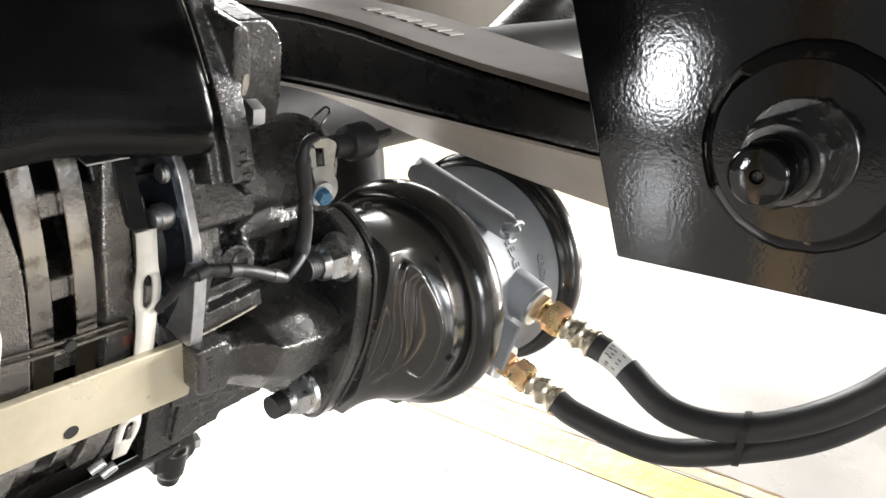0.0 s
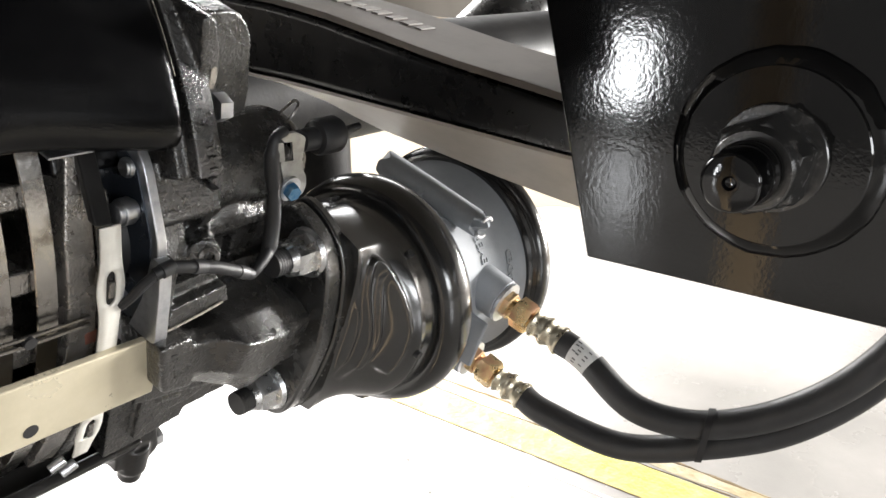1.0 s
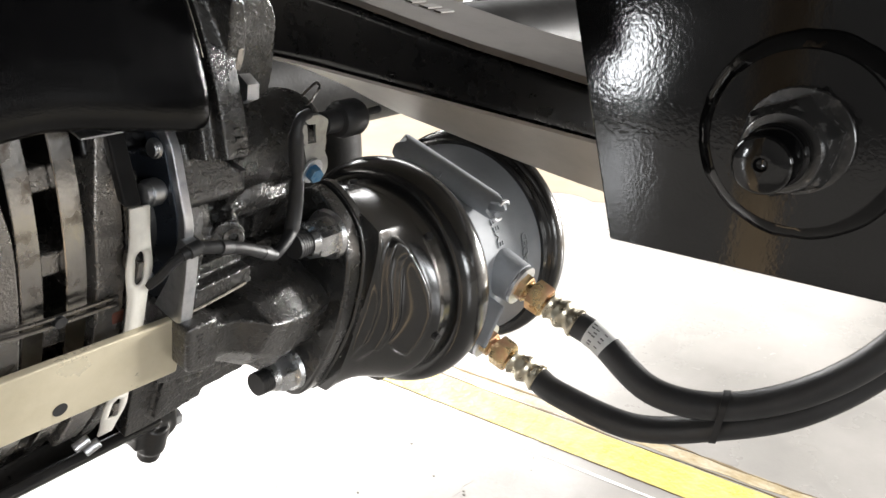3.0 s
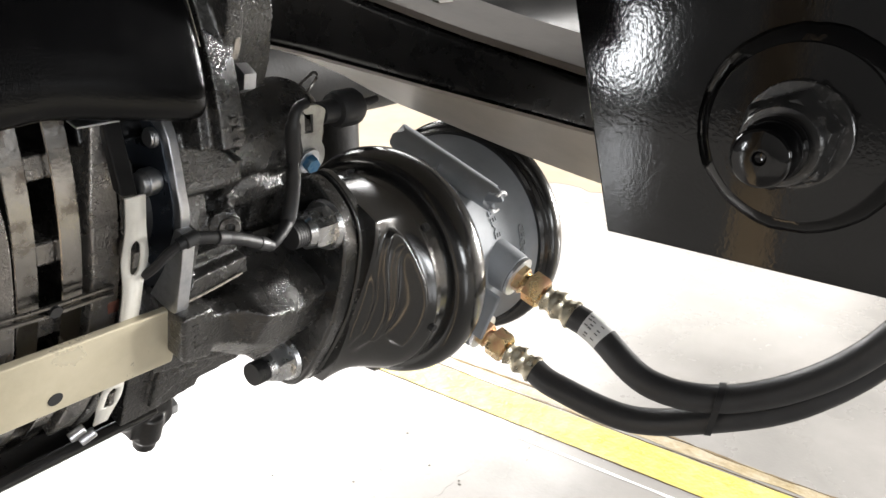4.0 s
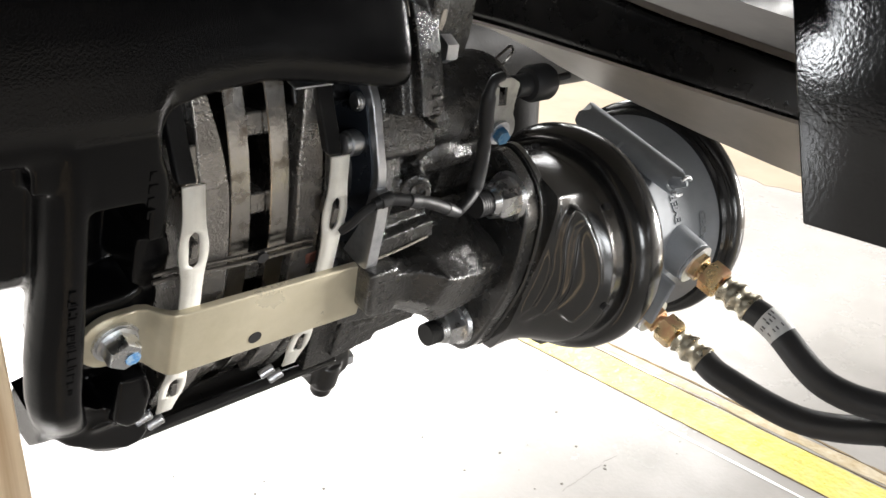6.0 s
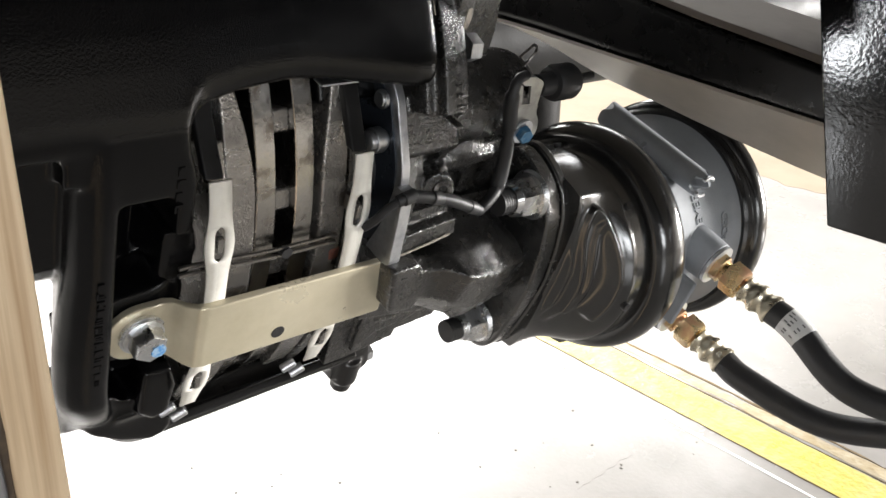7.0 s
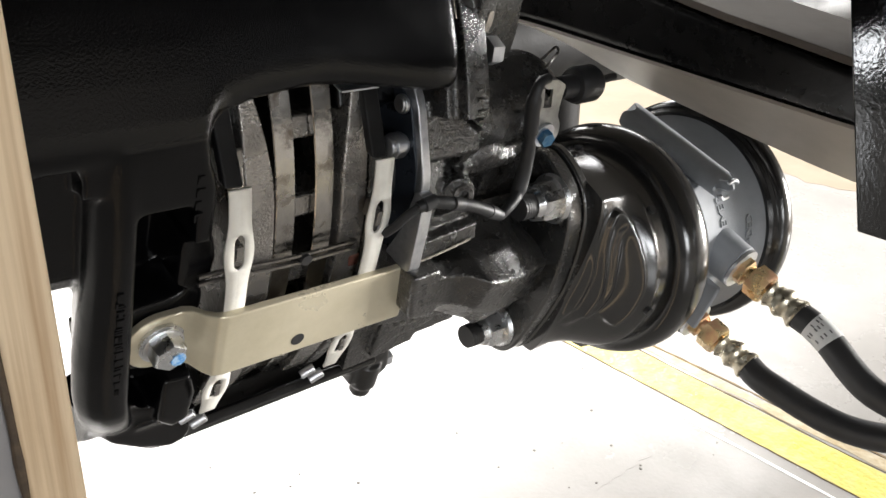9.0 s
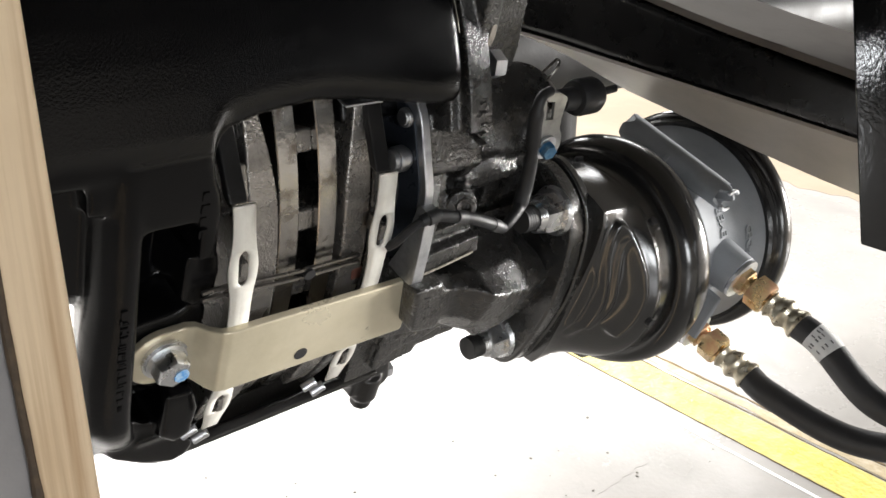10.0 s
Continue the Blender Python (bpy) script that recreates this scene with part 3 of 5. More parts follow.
    cyl(bm, (-0.155, 0.050, -0.115), (-0.155, 0.050, -0.139), 0.011)
    prism(bm, [(-0.172, -0.100), (-0.141, -0.104), (-0.137, -0.122), (-0.138, -0.128), (-0.146, -0.134), (-0.172, -0.131)], 1, 0.045, 0.085)
    part("lower_bridge", bm, CAST_SMOOTH, t, remesh=0.0013, smooth=9, pitted=0.00015)
    for x0, x1 in ((-0.236, -0.186), (-0.324, -0.284)):
        for a0, a1 in ((26, 62), (-64, -37), (-70, -52)):
            bm = B()
            arc_block(bm, 0.165, 0.222, a0, a1, x0, x1)
            part("pad_abutment", bm, BULK, t, bevel=0.003)
    # raised casting marks along the column and beside the window
    rnd = random.Random(4)
    for i in range(13):
        w = 0.0600 - i * 0.0056
        for k in range(rnd.choice((2, 3))):
            bm = B()
            dw = k * 0.0016 + rnd.uniform(0, 0.0004)
            x = -0.3656 + rnd.uniform(0, 0.0010)
            if rnd.random() < 0.35:
                box(bm, (x + rnd.choice((0, 0.0030)), 0.0162, w - 0.0030), (x + 0.0009 + rnd.choice((0, 0.0028)), 0.0180, w + 0.0006))
            else:
                box(bm, (x, 0.0162, w - dw), (x + rnd.uniform(0.0028, 0.0044), 0.0180, w - dw + 0.0008))
            part("casting_mark", bm, BULK, t)
    for i in range(4):
        bm = B()
        box(bm, (-0.3304, 0.0173, 0.1185 - i * 0.0072), (-0.3304 + 0.003 + 0.0012 * (i % 2), 0.019, 0.1197 - i * 0.0072))
        box(bm, (-0.3304, 0.0173, 0.115 - i * 0.0072), (-0.3294, 0.019, 0.1197 - i * 0.0072))
        part("casting_mark", bm, BULK, t)
    # inboard housing
    bm = B()
    CV, CW = 0.060, 0.098       # axis of the lever housing
    arc_block(bm, 0.20, 0.2588, 24.0, 100, -0.1770, -0.1605, 24)
    arc_block(bm, 0.20, 0.2500, 24.0, 100, -0.1840, -0.1700, 24)
    # upright lip with a hollow beside it, and the square boss behind
    prism(bm, rounded([(-0.1640, 0.1660), (-0.1560, 0.1630), (-0.1530, 0.1720), (-0.1560, 0.1900), (-0.1620, 0.2050), (-0.1700, 0.2050), (-0.1670, 0.1850)], 0.003), 1, 0.0375, 0.07)
    prism(bm, rounded([(-0.1690, 0.192), (-0.1620, 0.202), (-0.1370, 0.203), (-0.1245, 0.190), (-0.1165, 0.148), (-0.1190, 0.137), (-0.1500, 0.134), (-0.1660, 0.150)], 0.009), 1, 0.0490, 0.11)
    # lever housing: a lying barrel with a collar and a rounded end
    cyl(bm, (-0.150, CV, CW), (-0.085, CV, CW), 0.0320, seg=48)
    ball(bm, (-0.085, CV, CW), 0.0320, (0.85, 1, 1))
    cyl(bm, (-0.154, CV, CW), (-0.1480, CV, CW), 0.0350, seg=48)
    cyl(bm, (-0.150, CV, CW), (-0.1430, CV, CW), 0.0350, 0.0322, seg=48)
    cyl(bm, (-0.0985, 0.060, 0.1005), (-0.0965, 0.0198, 0.1005), 0.0115, seg=28)
    prism(bm, [(-0.125, 0.085), (-0.086, 0.085), (-0.084, 0.035), (-0.125, 0.030)], 1, 0.030, 0.09)
    # block whose face leans under, the face below it, and the wall behind
    prism(bm, [(0.0370, 0.1250), (0.0215, 0.0965), (0.0225, 0.0925), (0.0300, 0.0890), (0.07, 0.088), (0.07, 0.125)], 0, -0.1900, -0.1480)
    prism(bm, [(0.0300, 0.0900), (0.0180, 0.0640), (0.0200, 0.0590), (0.07, 0.058), (0.07, 0.09)], 0, -0.1900, -0.1665)
    box(bm, (-0.1870, 0.0380, -0.05), (-0.105, 0.12, 0.10))
    box(bm, (-0.1905, 0.0385, 0.100), (-0.150, 0.11, 0.124))
    prism(bm, [(0.0440, 0.1000), (0.0260, 0.0800), (0.0260, 0.0740), (0.0500, 0.0560), (0.09, 0.056), (0.09, 0.100)], 0, -0.1500, -0.1060)
    ball(bm, (-0.1300, 0.040, 0.0800), 0.0170, (1.3, 0.9, 1.0))
    cyl(bm, (-0.1600, 0.0150, 0.0715), (-0.1420, 0.050, 0.0640), 0.0095, seg=24)
    # upright rib, two sloping ledges over the neck
    box(bm, (-0.1915, 0.0070, 0.046), (-0.1845, 0.05, 0.079))
    prism(bm, [(-0.1870, 0.0505), (-0.1500, 0.0545), (-0.1460, 0.0420), (-0.1900, 0.0350)], 1, 0.0030, 0.05)
    prism(bm, [(-0.1870, 0.0600), (-0.1520, 0.0625), (-0.1500, 0.0540), (-0.1870, 0.0500)], 1, 0.0110, 0.05)
    # foot: stepped slopes under the neck
    prism(bm, [(-0.190, -0.01), (-0.092, -0.010), (-0.070, -0.056), (-0.092, -0.084), (-0.128, -0.086), (-0.130, -0.092), (-0.168, -0.097), (-0.190, -0.097)], 1, 0.038, 0.09)
    prism(bm, [(-0.182, -0.022), (-0.120, -0.034), (-0.105, -0.046), (-0.112, -0.060), (-0.152, -0.050), (-0.182, -0.044)], 1, 0.026, 0.06)
    prism(bm, [(-0.170, -0.052), (-0.126, -0.058), (-0.112, -0.066), (-0.130, -0.072), (-0.152, -0.073), (-0.172, -0.086)], 1, 0.033, 0.06)
    prism(bm, [(-0.158, -0.0555), (-0.1405, -0.0590), (-0.1395, -0.0635), (-0.158, -0.0605)], 1, 0.0312, 0.05)
    cyl(bm, (-0.158, 0.062, 0.0), (-0.150, 0.062, -0.095), 0.028, 0.020, seg=28)
    cyl(bm, (-0.176, 0.055, 0.0), (-0.172, 0.052, -0.09), 0.016, 0.012, seg=20)
    box(bm, (-0.150, 0.024, 0.010), (-0.084, 0.10, 0.050))
    part("housing", bm, CAST, t, "sand-textured black cast housing with ribs and bosses", remesh=0.0010, smooth=5, pitted=0.0004)
    bm = B()
    prism(bm, rounded([(-0.1592, 0.1655), (-0.1555, 0.1640), (-0.1545, 0.1705), (-0.1560, 0.1775), (-0.1592, 0.1770)], 0.001), 1, 0.0368, 0.040)
    part("worn_edge", bm, WORNEDGE, t, "edge with the paint rubbed through", bevel=0.0005)
    bm = B()
    tube(bm, glide([(-0.1900, 0.0022, 0.0366), (-0.1780, 0.0018, 0.0387), (-0.1640, 0.0018, 0.0411), (-0.1515, 0.0022, 0.0432)], 6), [0.0008 + 0.0003 * noise.noise((k * 0.9, 3, 1)) for k in range(19)], 8)
    part("worn_edge", bm, WORNEDGE, t)
    for i in range(5):
        bm = B()
        w = 0.141 - 0.0052 * i
        v = ROT_V - math.sqrt(0.2592 ** 2 - (w - ROT_W) ** 2)
        box(bm, (-0.1700, v - 0.0002, w), (-0.1700 + 0.0035 + 0.001 * (i % 3), 0.0260, w + 0.0012 + 0.0006 * (i % 2)))
        part("casting_mark", bm, CAST, t)
    # neck that carries the chamber
    bm = B()
    rings = []
    for x, tv, tw, rv, rw, bv, bw in ((-0.192, 0.012, 0.0260, -0.005, 0.0300, -0.001, 0.001), (-0.178, 0.012, 0.0275, -0.0075, 0.0280, -0.003, -0.004), (-0.168, 0.012, 0.0285, -0.0085, 0.0262, -0.003, -0.008),
                                      (-0.160, 0.012, 0.0300, -0.0165, 0.0300, -0.004, -0.012), (-0.152, 0.012, 0.0320, -0.0265, 0.0310, -0.006, -0.016), (-0.140, 0.012, 0.0350, -0.0260, 0.0270, -0.008, -0.022),
                                      (-0.1305, 0.012, 0.0375, -0.0240, 0.0235, -0.008, -0.031), (-0.118, 0.012, 0.0390, -0.0220, 0.0195, -0.007, -0.033), (-0.106, 0.012, 0.0370, -0.0195, 0.0168, -0.005, -0.031),
                                      (-0.094, 0.010, 0.0290, -0.0170, 0.0175, -0.003, -0.033), (-0.082, 0.008, 0.0220, -0.0155, 0.0175, -0.002, -0.034)):
        rings.append([(x, 0.050, tw + 0.004), (x, 0.020, tw + 0.004), (x, tv, tw), (x, (tv + rv) / 2, (tw + rw) / 2 + 0.0030), (x, rv, rw),
                      (x, (rv + bv) / 2 - 0.0045, (rw + bw) / 2 - 0.004), (x, bv, bw), (x, 0.022, bw - 0.004), (x, 0.050, bw)])
    quads(bm, rings)
    prism(bm, rounded([(-0.2015, 0.0350), (-0.1790, 0.0355), (-0.1720, -0.0050), (-0.1950, -0.0010)], 0.0035), 1, -0.0088, 0.03)
    part("neck", bm, CAST, t, "glossy cast neck with a rounded ridge, leading to the flange", remesh=0.0010, smooth=18, pitted=0.00025)
    rnd = random.Random(9)
    for k in range(5):
        bm = B()
        x, w = -0.1935 + k * 0.0012 + rnd.uniform(0, 0.001), 0.0270 - k * 0.0046
        box(bm, (x, -0.0092, w), (x + rnd.uniform(0.003, 0.006), -0.007, w + rnd.uniform(0.0008, 0.0016)))
        part("casting_mark", bm, CAST, t)
    # mounting flange
    bm = B()
    prism(bm, rounded(FLANGE, 0.008), 0, -0.088, -0.0745)
    part("mounting_flange", bm, FLANGEPAINT, t, "thick cast mounting flange", bevel=0.0022, segs=3)
    # riveted adjuster plate
    bm = B()
    out = rounded([(0.004, 0.028), (0.0035, 0.045), (0.0115, 0.092), (0.032, 0.129), (0.045, 0.140), (0.095, 0.15), (0.10, 0.02), (0.03, 0.012)], 0.006)
    prism(bm, out, 0, -0.1975, -0.1915)
    plate = part("adjuster_plate", bm, DULLZINC, t, "bright-edged steel adjuster plate with rivets", bevel=0.0008)
    bm = B()
    prism(bm, rounded([(-0.002, 0.034), (0.001, 0.064), (0.004, 0.085), (0.012, 0.085), (0.014, 0.056), (0.022, 0.03)], 0.004), 0, -0.2005, -0.1925)
    part("plate_tab", bm, DULLZINC, plate, "pale bent tab", bevel=0.0008)
    bm = B()
    prism(bm, rounded([(0.0105, 0.050), (0.017, 0.092), (0.037, 0.127), (0.095, 0.145), (0.10, 0.025), (0.035, 0.02)], 0.006), 0, -0.1985, -0.1976)
    part("plate_face", bm, BLUEPLATE, plate)
    for v, w, r, h in ((0.033, 0.102, 0.0075, 0.012), (0.040, 0.124, 0.0055, 0.005), (0.03, 0.045, 0.0065, 0.009), (0.05, 0.146, 0.005, 0.008)):
        bm = B()
        cyl(bm, (-0.1985 - h, v, w), (-0.1985, v, w), r * 0.8, seg=20)
        cyl(bm, (-0.1985 - h * 0.75, v, w), (-0.1985 - h * 0.2, v, w), r, seg=20)
        part("rivet", bm, DULLZINC, plate, bevel=0.0006)
    # piston boot ring behind the plate
    bm = B()
    lathe(bm, [(-0.215, 0.02), (-0.215, 0.026), (-0.198, 0.030), (-0.198, 0.02)], 40)
    bmesh.ops.translate(bm, verts=bm.verts, vec=(0, 0.06, 0.07))
    part("piston_boot", bm, PLASTIC, t)
    # bolts
    for a, ax, af, h, mat, lab in (((-0.1560, 0.0350, 0.1545), (1, -0.1, 0.0), 0.0145, 0.0085, DULLZINC, "zinc hex bolt head"),
                                   ((-0.138, 0.052, -0.122), (1, 0, 0), 0.012, 0.006, DULLZINC, "")):
        bm = B()
        hexhead(bm, a, ax, af, h, 0.3)
        part("bolt_head", bm, mat, t, lab)
    bm = B()
    lathe(bm, [(0.016, 0.003), (0.016, 0.0064), (0.001, 0.0062), (0.0, 0.0057), (0.0, 0.0031), (0.006, 0.0029)], 32)
    bmesh.ops.transform(bm, matrix=Matrix.Translation((-0.1590, 0.0120, 0.0715)) @ Vector((0.55, 0.8, -0.25)).to_track_quat("X", "Z").to_matrix().to_4x4(), verts=bm.verts)
    part("plug_boss", bm, WORNRING, t, "worn bright ring of a small threaded boss")
    # pad retainer strap with its bolt
    bm = B()
    path = [(-0.372, 0.0225), (-0.3335, 0.0225), (-0.3285, 0.0215), (-0.3245, 0.018), (-0.3205, 0.0105), (-0.3165, 0.0060), (-0.311, 0.0045), (-0.19, 0.0045)]
    lo, hi = -0.0085, 0.0365
    c, r = (-0.3400, 0.0120), 0.0178
    dense = []
    for (x0, v0), (x1, v1) in zip(path, path[1:]):
        k = 10 if x0 < -0.33 else 3
        dense += [(x0 + (x1 - x0) * j / k, v0 + (v1 - v0) * j / k) for j in range(k)]
    dense.append(path[-1])
    rings = []
    for x, v in dense:
        if x < c[0] - r + 0.0004:
            continue
        if x < c[0]:
            h = math.sqrt(max(r * r - (x - c[0]) ** 2, 1e-7))
            a, b = c[1] - h, c[1] + h
        else:
            s = min(1, max(0, (x + 0.334) / 0.020))
            s = s * s * (3 - 2 * s)
            a, b = c[1] - r + (lo - c[1] + r) * s, c[1] + r + (hi - c[1] - r) * s
            g = max(0.0, min(1.0, (x + 0.31) / 0.12))
            a, b = a - 0.003 * g, b - 0.004 * g
        rings.append([(x, v, a), (x, v, b), (x + 0.001, v + 0.005, b), (x + 0.001, v + 0.005, a)])
    quads(bm, rings)
    strap = part("pad_retainer", bm, CREAM, t, "cream plated steel strap bent down at its bolted end", bevel=0.0012)
    bm = B()
    cyl(bm, (-0.2655, 0.0042, 0.0005), (-0.2655, 0.0052, 0.0005), 0.0042, seg=24)
    part("hole", bm, PLASTIC, strap)
    bm = B()
    cyl(bm, (-0.3385, 0.0225, 0.0125), (-0.3385, 0.0205, 0.0125), 0.0125, seg=32)
    cyl(bm, (-0.3385, 0.0208, 0.0125), (-0.3385, 0.0190, 0.0125), 0.0112, seg=32)
    hexhead(bm, (-0.3385, 0.0195, 0.0125), (0, -1, 0.0), 0.0165, 0.010, 0.45)
    part("strap_bolt", bm, ZINC, strap, "zinc flanged hex bolt with blue ink mark", angle=25)
    bm = B()
    cyl(bm, (-0.3350, 0.0093, 0.0105), (-0.3350, 0.0090, 0.0105), 0.0042, seg=9)
    part("ink_mark", bm, BLUEINK, strap)
    return t


def pads():
    for sign in (-1, 1):
        mid = -0.2593
        t = thing("brake_pad", "brake pad with rough lining, backing plate and white leaf spring", "brake pad", TIP, "pads of the brake")
        def xs(d):
            return mid + sign * d
        # friction lining: its outer rim follows the rotor
        bm = B()
        arc_block(bm, 0.14, 0.2285, -27, 18, min(xs(0.0205), xs(0.0375)), max(xs(0.0205), xs(0.0375)))
        arc_block(bm, 0.14, 0.2284, 17.5, 36, 0, 0, 10, lambda k: tuple(sorted((xs(0.0205 + 0.0135 * k ** 1.3), xs(0.0375)))))
        part("lining", bm, RAWCAST, t, "rough grey friction lining", bevel=0.0015)
        bm = B()
        arc_block(bm, 0.14, 0.2300, -30, 24, min(xs(0.0375), xs(0.0475)), max(xs(0.0375), xs(0.0475)))
        part("backing_plate", bm, RAWCAST if sign < 0 else CAST, t, bevel=0.002)
        # leaf spring over the pad
        x0 = -0.3100 if sign < 0 else -0.2255
        bm = B()
        half = lambda w: 0.0058 + 0.0022 * math.exp(-((w - 0.072) / 0.012) ** 2) + 0.0018 * math.exp(-((w + 0.030) / 0.011) ** 2) - 0.0012 * max(0.0, (-0.035 - w) / 0.018)

        def slot(w):
            """Half the width of the oblong hole at height w."""
            for c, length in ((0.0725, 0.0100), (-0.030, 0.0085)):
                k = abs(w - c) / length
                if k < 1:
                    return 0.0029 * (1 - k ** 6) ** 0.5
            return 0.0
        grid, n = [], 161
        for i in range(n + 1):
            w = 0.108 - 0.161 * i / n
            v = 0.0095 + 0.0075 * ((w - 0.027) / 0.08) ** 2
            dx = 0.003 - 0.002 * ((w - 0.03) / 0.08) ** 2
            h, c = half(w), slot(w)
            grid.append([bm.verts.new((x0 + dx + q, v, w)) for q in (-h, -max(c, 0.0004), max(c, 0.0004), h)])
        for i in range(n):
            for k in range(3):
                mid = 0.108 - 0.161 * (i + 0.5) / n
                if k != 1 or not slot(mid):
                    bm.faces.new((grid[i][k], grid[i][k + 1], grid[i + 1][k + 1], grid[i + 1][k]))
        sp = part("leaf_spring", bm, SPRING, t, "white plated leaf spring with oblong slots")
        thick = sp.modifiers.new("thickness", "SOLIDIFY")
        thick.thickness, thick.offset = 0.0014, 0.0
        for w in (0.0725, -0.030):
            v = 0.0095 + 0.0075 * ((w - 0.027) / 0.08) ** 2
            bm = B()
            box(bm, (x0 + 0.0012, v - 0.0012, w - 0.006), (x0 + 0.0046, v + 0.012, w + 0.004))
            part("tab", bm, RAWCAST, sp, bevel=0.0006)
        for dx, w, r in ((-0.0040, -0.0720, 0.0030), (0.0040, -0.0800, 0.0034)):
            bm = B()
            cyl(bm, (x0 + dx - 0.004, 0.031, w - 0.002), (x0 + dx + 0.005, 0.030, w + 0.003), r, seg=14)
            part("spring_clip", bm, DULLZINC, t, "small dull clip", bevel=0.0008)
        # dark tongue above the spring
        bm = B()
        rings = []
        for i in range(9):
            k = i / 8
            w = 0.1075 + 0.032 * k
            v = 0.0190 + 0.033 * k
            xx = x0 + (0.004 if sign < 0 else 0.006) * k
            rings.append([(xx - 0.0055, v, w), (xx + 0.0040, v - 0.001, w), (xx + 0.0040, v + 0.007, w), (xx - 0.0055, v + 0.007, w)])
        quads(bm, rings)
        part("pad_ear", bm, CAST_SMOOTH, t, bevel=0.0012)
        if sign > 0:
            bm = B()
            box(bm, (-0.2505, 0.0315, 0.1425), (-0.2275, 0.040, 0.1438))
            part("top_clip", bm, DULLZINC, t, "thin bright clip", bevel=0.0004)
            bm = B()
            box(bm, (-0.2295, 0.0195, 0.0290), (-0.2205, 0.030, 0.0390))
            part("wear_contact", bm, RUST, t, "copper-red wear contact", bevel=0.002)


def sensor_cable():
    t = thing("wear_sensor_cable", "black wear sensor cable with flat rod across the rotor", "cable", TIP)
    bm = B()
    for dv, dw in ((0, 0), (0.0005, 0.0045)):
        tube(bm, glide([(-0.3225, 0.0205 + dv, 0.0485 + dw), (-0.31, 0.020 + dv, 0.049 + dw), (-0.2708, 0.018 + dv, 0.0475 + dw), (-0.2285, 0.018 + dv, 0.047 + dw)], 4), 0.0013, 8)
    part("sensor_rod", bm, DARKSTEEL, t, "two thin dark steel wires")
    bm = B()
    cyl(bm, (-0.262, 0.0155, 0.0495), (-0.262, 0.019, 0.0495), 0.0034, seg=16)
    part("clip", bm, PLASTIC, t)
    bm = B()
    tube(bm, glide([(-0.2052, 0.002, 0.0816), (-0.2000, 0.001, 0.0838), (-0.1955, 0.0, 0.0846), (-0.1838, -0.002, 0.0824), (-0.1700, -0.0032, 0.0783), (-0.1552, -0.004, 0.0715), (-0.1400, -0.004, 0.0635)], 6), 0.0036, 12)
    part("sheath", bm, PLASTIC, t, "ribbed black sheath")
    for x, v, w, dx, dw in ((-0.1985, 0.0007, 0.0842, 0.004, 0.0008), (-0.1800, -0.0024, 0.0814, 0.004, -0.0012), (-0.1480, -0.0040, 0.0678, 0.0035, -0.0018)):
        bm = B()
        cyl(bm, (x - dx, v, w - dw), (x + dx, v, w + dw), 0.0041, seg=18)
        part("tape_band", bm, RUBBER, t, "wrapped tape", bevel=0.0005)
    bm = B()
    tube(bm, glide([(-0.2165, 0.010, 0.0600), (-0.2137, 0.006, 0.0675), (-0.2100, 0.004, 0.0752), (-0.2045, 0.002, 0.0818)], 5), 0.0026, 10)
    tube(bm, glide([(-0.2155, 0.012, 0.0570), (-0.2115, 0.008, 0.0650), (-0.2075, 0.0055, 0.0725), (-0.2025, 0.0035, 0.0792)], 5), 0.0020, 10)
    part("inner_wire", bm, PLASTIC, t)
    bm = B()
    run = glide([(-0.1400, -0.004, 0.0625), (-0.1345, -0.003, 0.0655), (-0.1270, 0.000, 0.0685), (-0.1205, 0.004, 0.0730), (-0.1182, 0.008, 0.0889), (-0.1207, 0.010, 0.1067), (-0.1218, 0.0105, 0.1121), (-0.1259, 0.0115, 0.1248), (-0.1278, 0.0125, 0.1365), (-0.1245, 0.0145, 0.1425), (-0.1160, 0.0170, 0.1430)], 6)
    tube(bm, run, [float(np.interp(k, [0, 8, 16, 18, 28, 29, 34, 35, 46, 48, 60], [0.0030, 0.0034, 0.0042, 0.0050, 0.0044, 0.0034, 0.0034, 0.0046, 0.0046, 0.0034, 0.0030])) for k in range(len(run))], 14)
    part("riser", bm, PLASTIC, t, "heat-shrink covered cable")
    bm = B()
    tube(bm, glide([(-0.098, 0.040, 0.140), (-0.088, 0.044, 0.1415), (-0.078, 0.048, 0.1420), (-0.0715, 0.050, 0.1370), (-0.0755, 0.050, 0.1290), (-0.083, 0.048, 0.1260)], 6), 0.0009, 8)
    part("wire_loop", bm, DARKSTEEL, t, "thin bare wire loop")
    # bracket with a blue-headed bolt and a connector
    s = thing("sensor_bracket", "zinc cable bracket with blue bolt and black connector", "bracket", TIP)
    bm = B()
    prism(bm, rounded([(-0.1185, 0.1410), (-0.1060, 0.1405), (-0.0967, 0.1361), (-0.0951, 0.1320), (-0.1010, 0.1335), (-0.1140, 0.1350)], 0.002), 1, 0.0172, 0.0196)
    prism(bm, [(-0.1185, 0.1350), (-0.1138, 0.1350), (-0.1087, 0.1215), (-0.1130, 0.1215)], 1, 0.0175, 0.0195)
    prism(bm, [(-0.1070, 0.1350), (-0.0955, 0.1335), (-0.0935, 0.1180), (-0.1016, 0.1205)], 1, 0.0175, 0.0195)
    prism(bm, rounded([(-0.1130, 0.1218), (-0.0932, 0.1200), (-0.0922, 0.1135), (-0.0866, 0.1067), (-0.0841, 0.0986), (-0.0863, 0.0925), (-0.0953, 0.0915), (-0.1050, 0.0970), (-0.1060, 0.1077)], 0.003), 1, 0.0174, 0.0196)
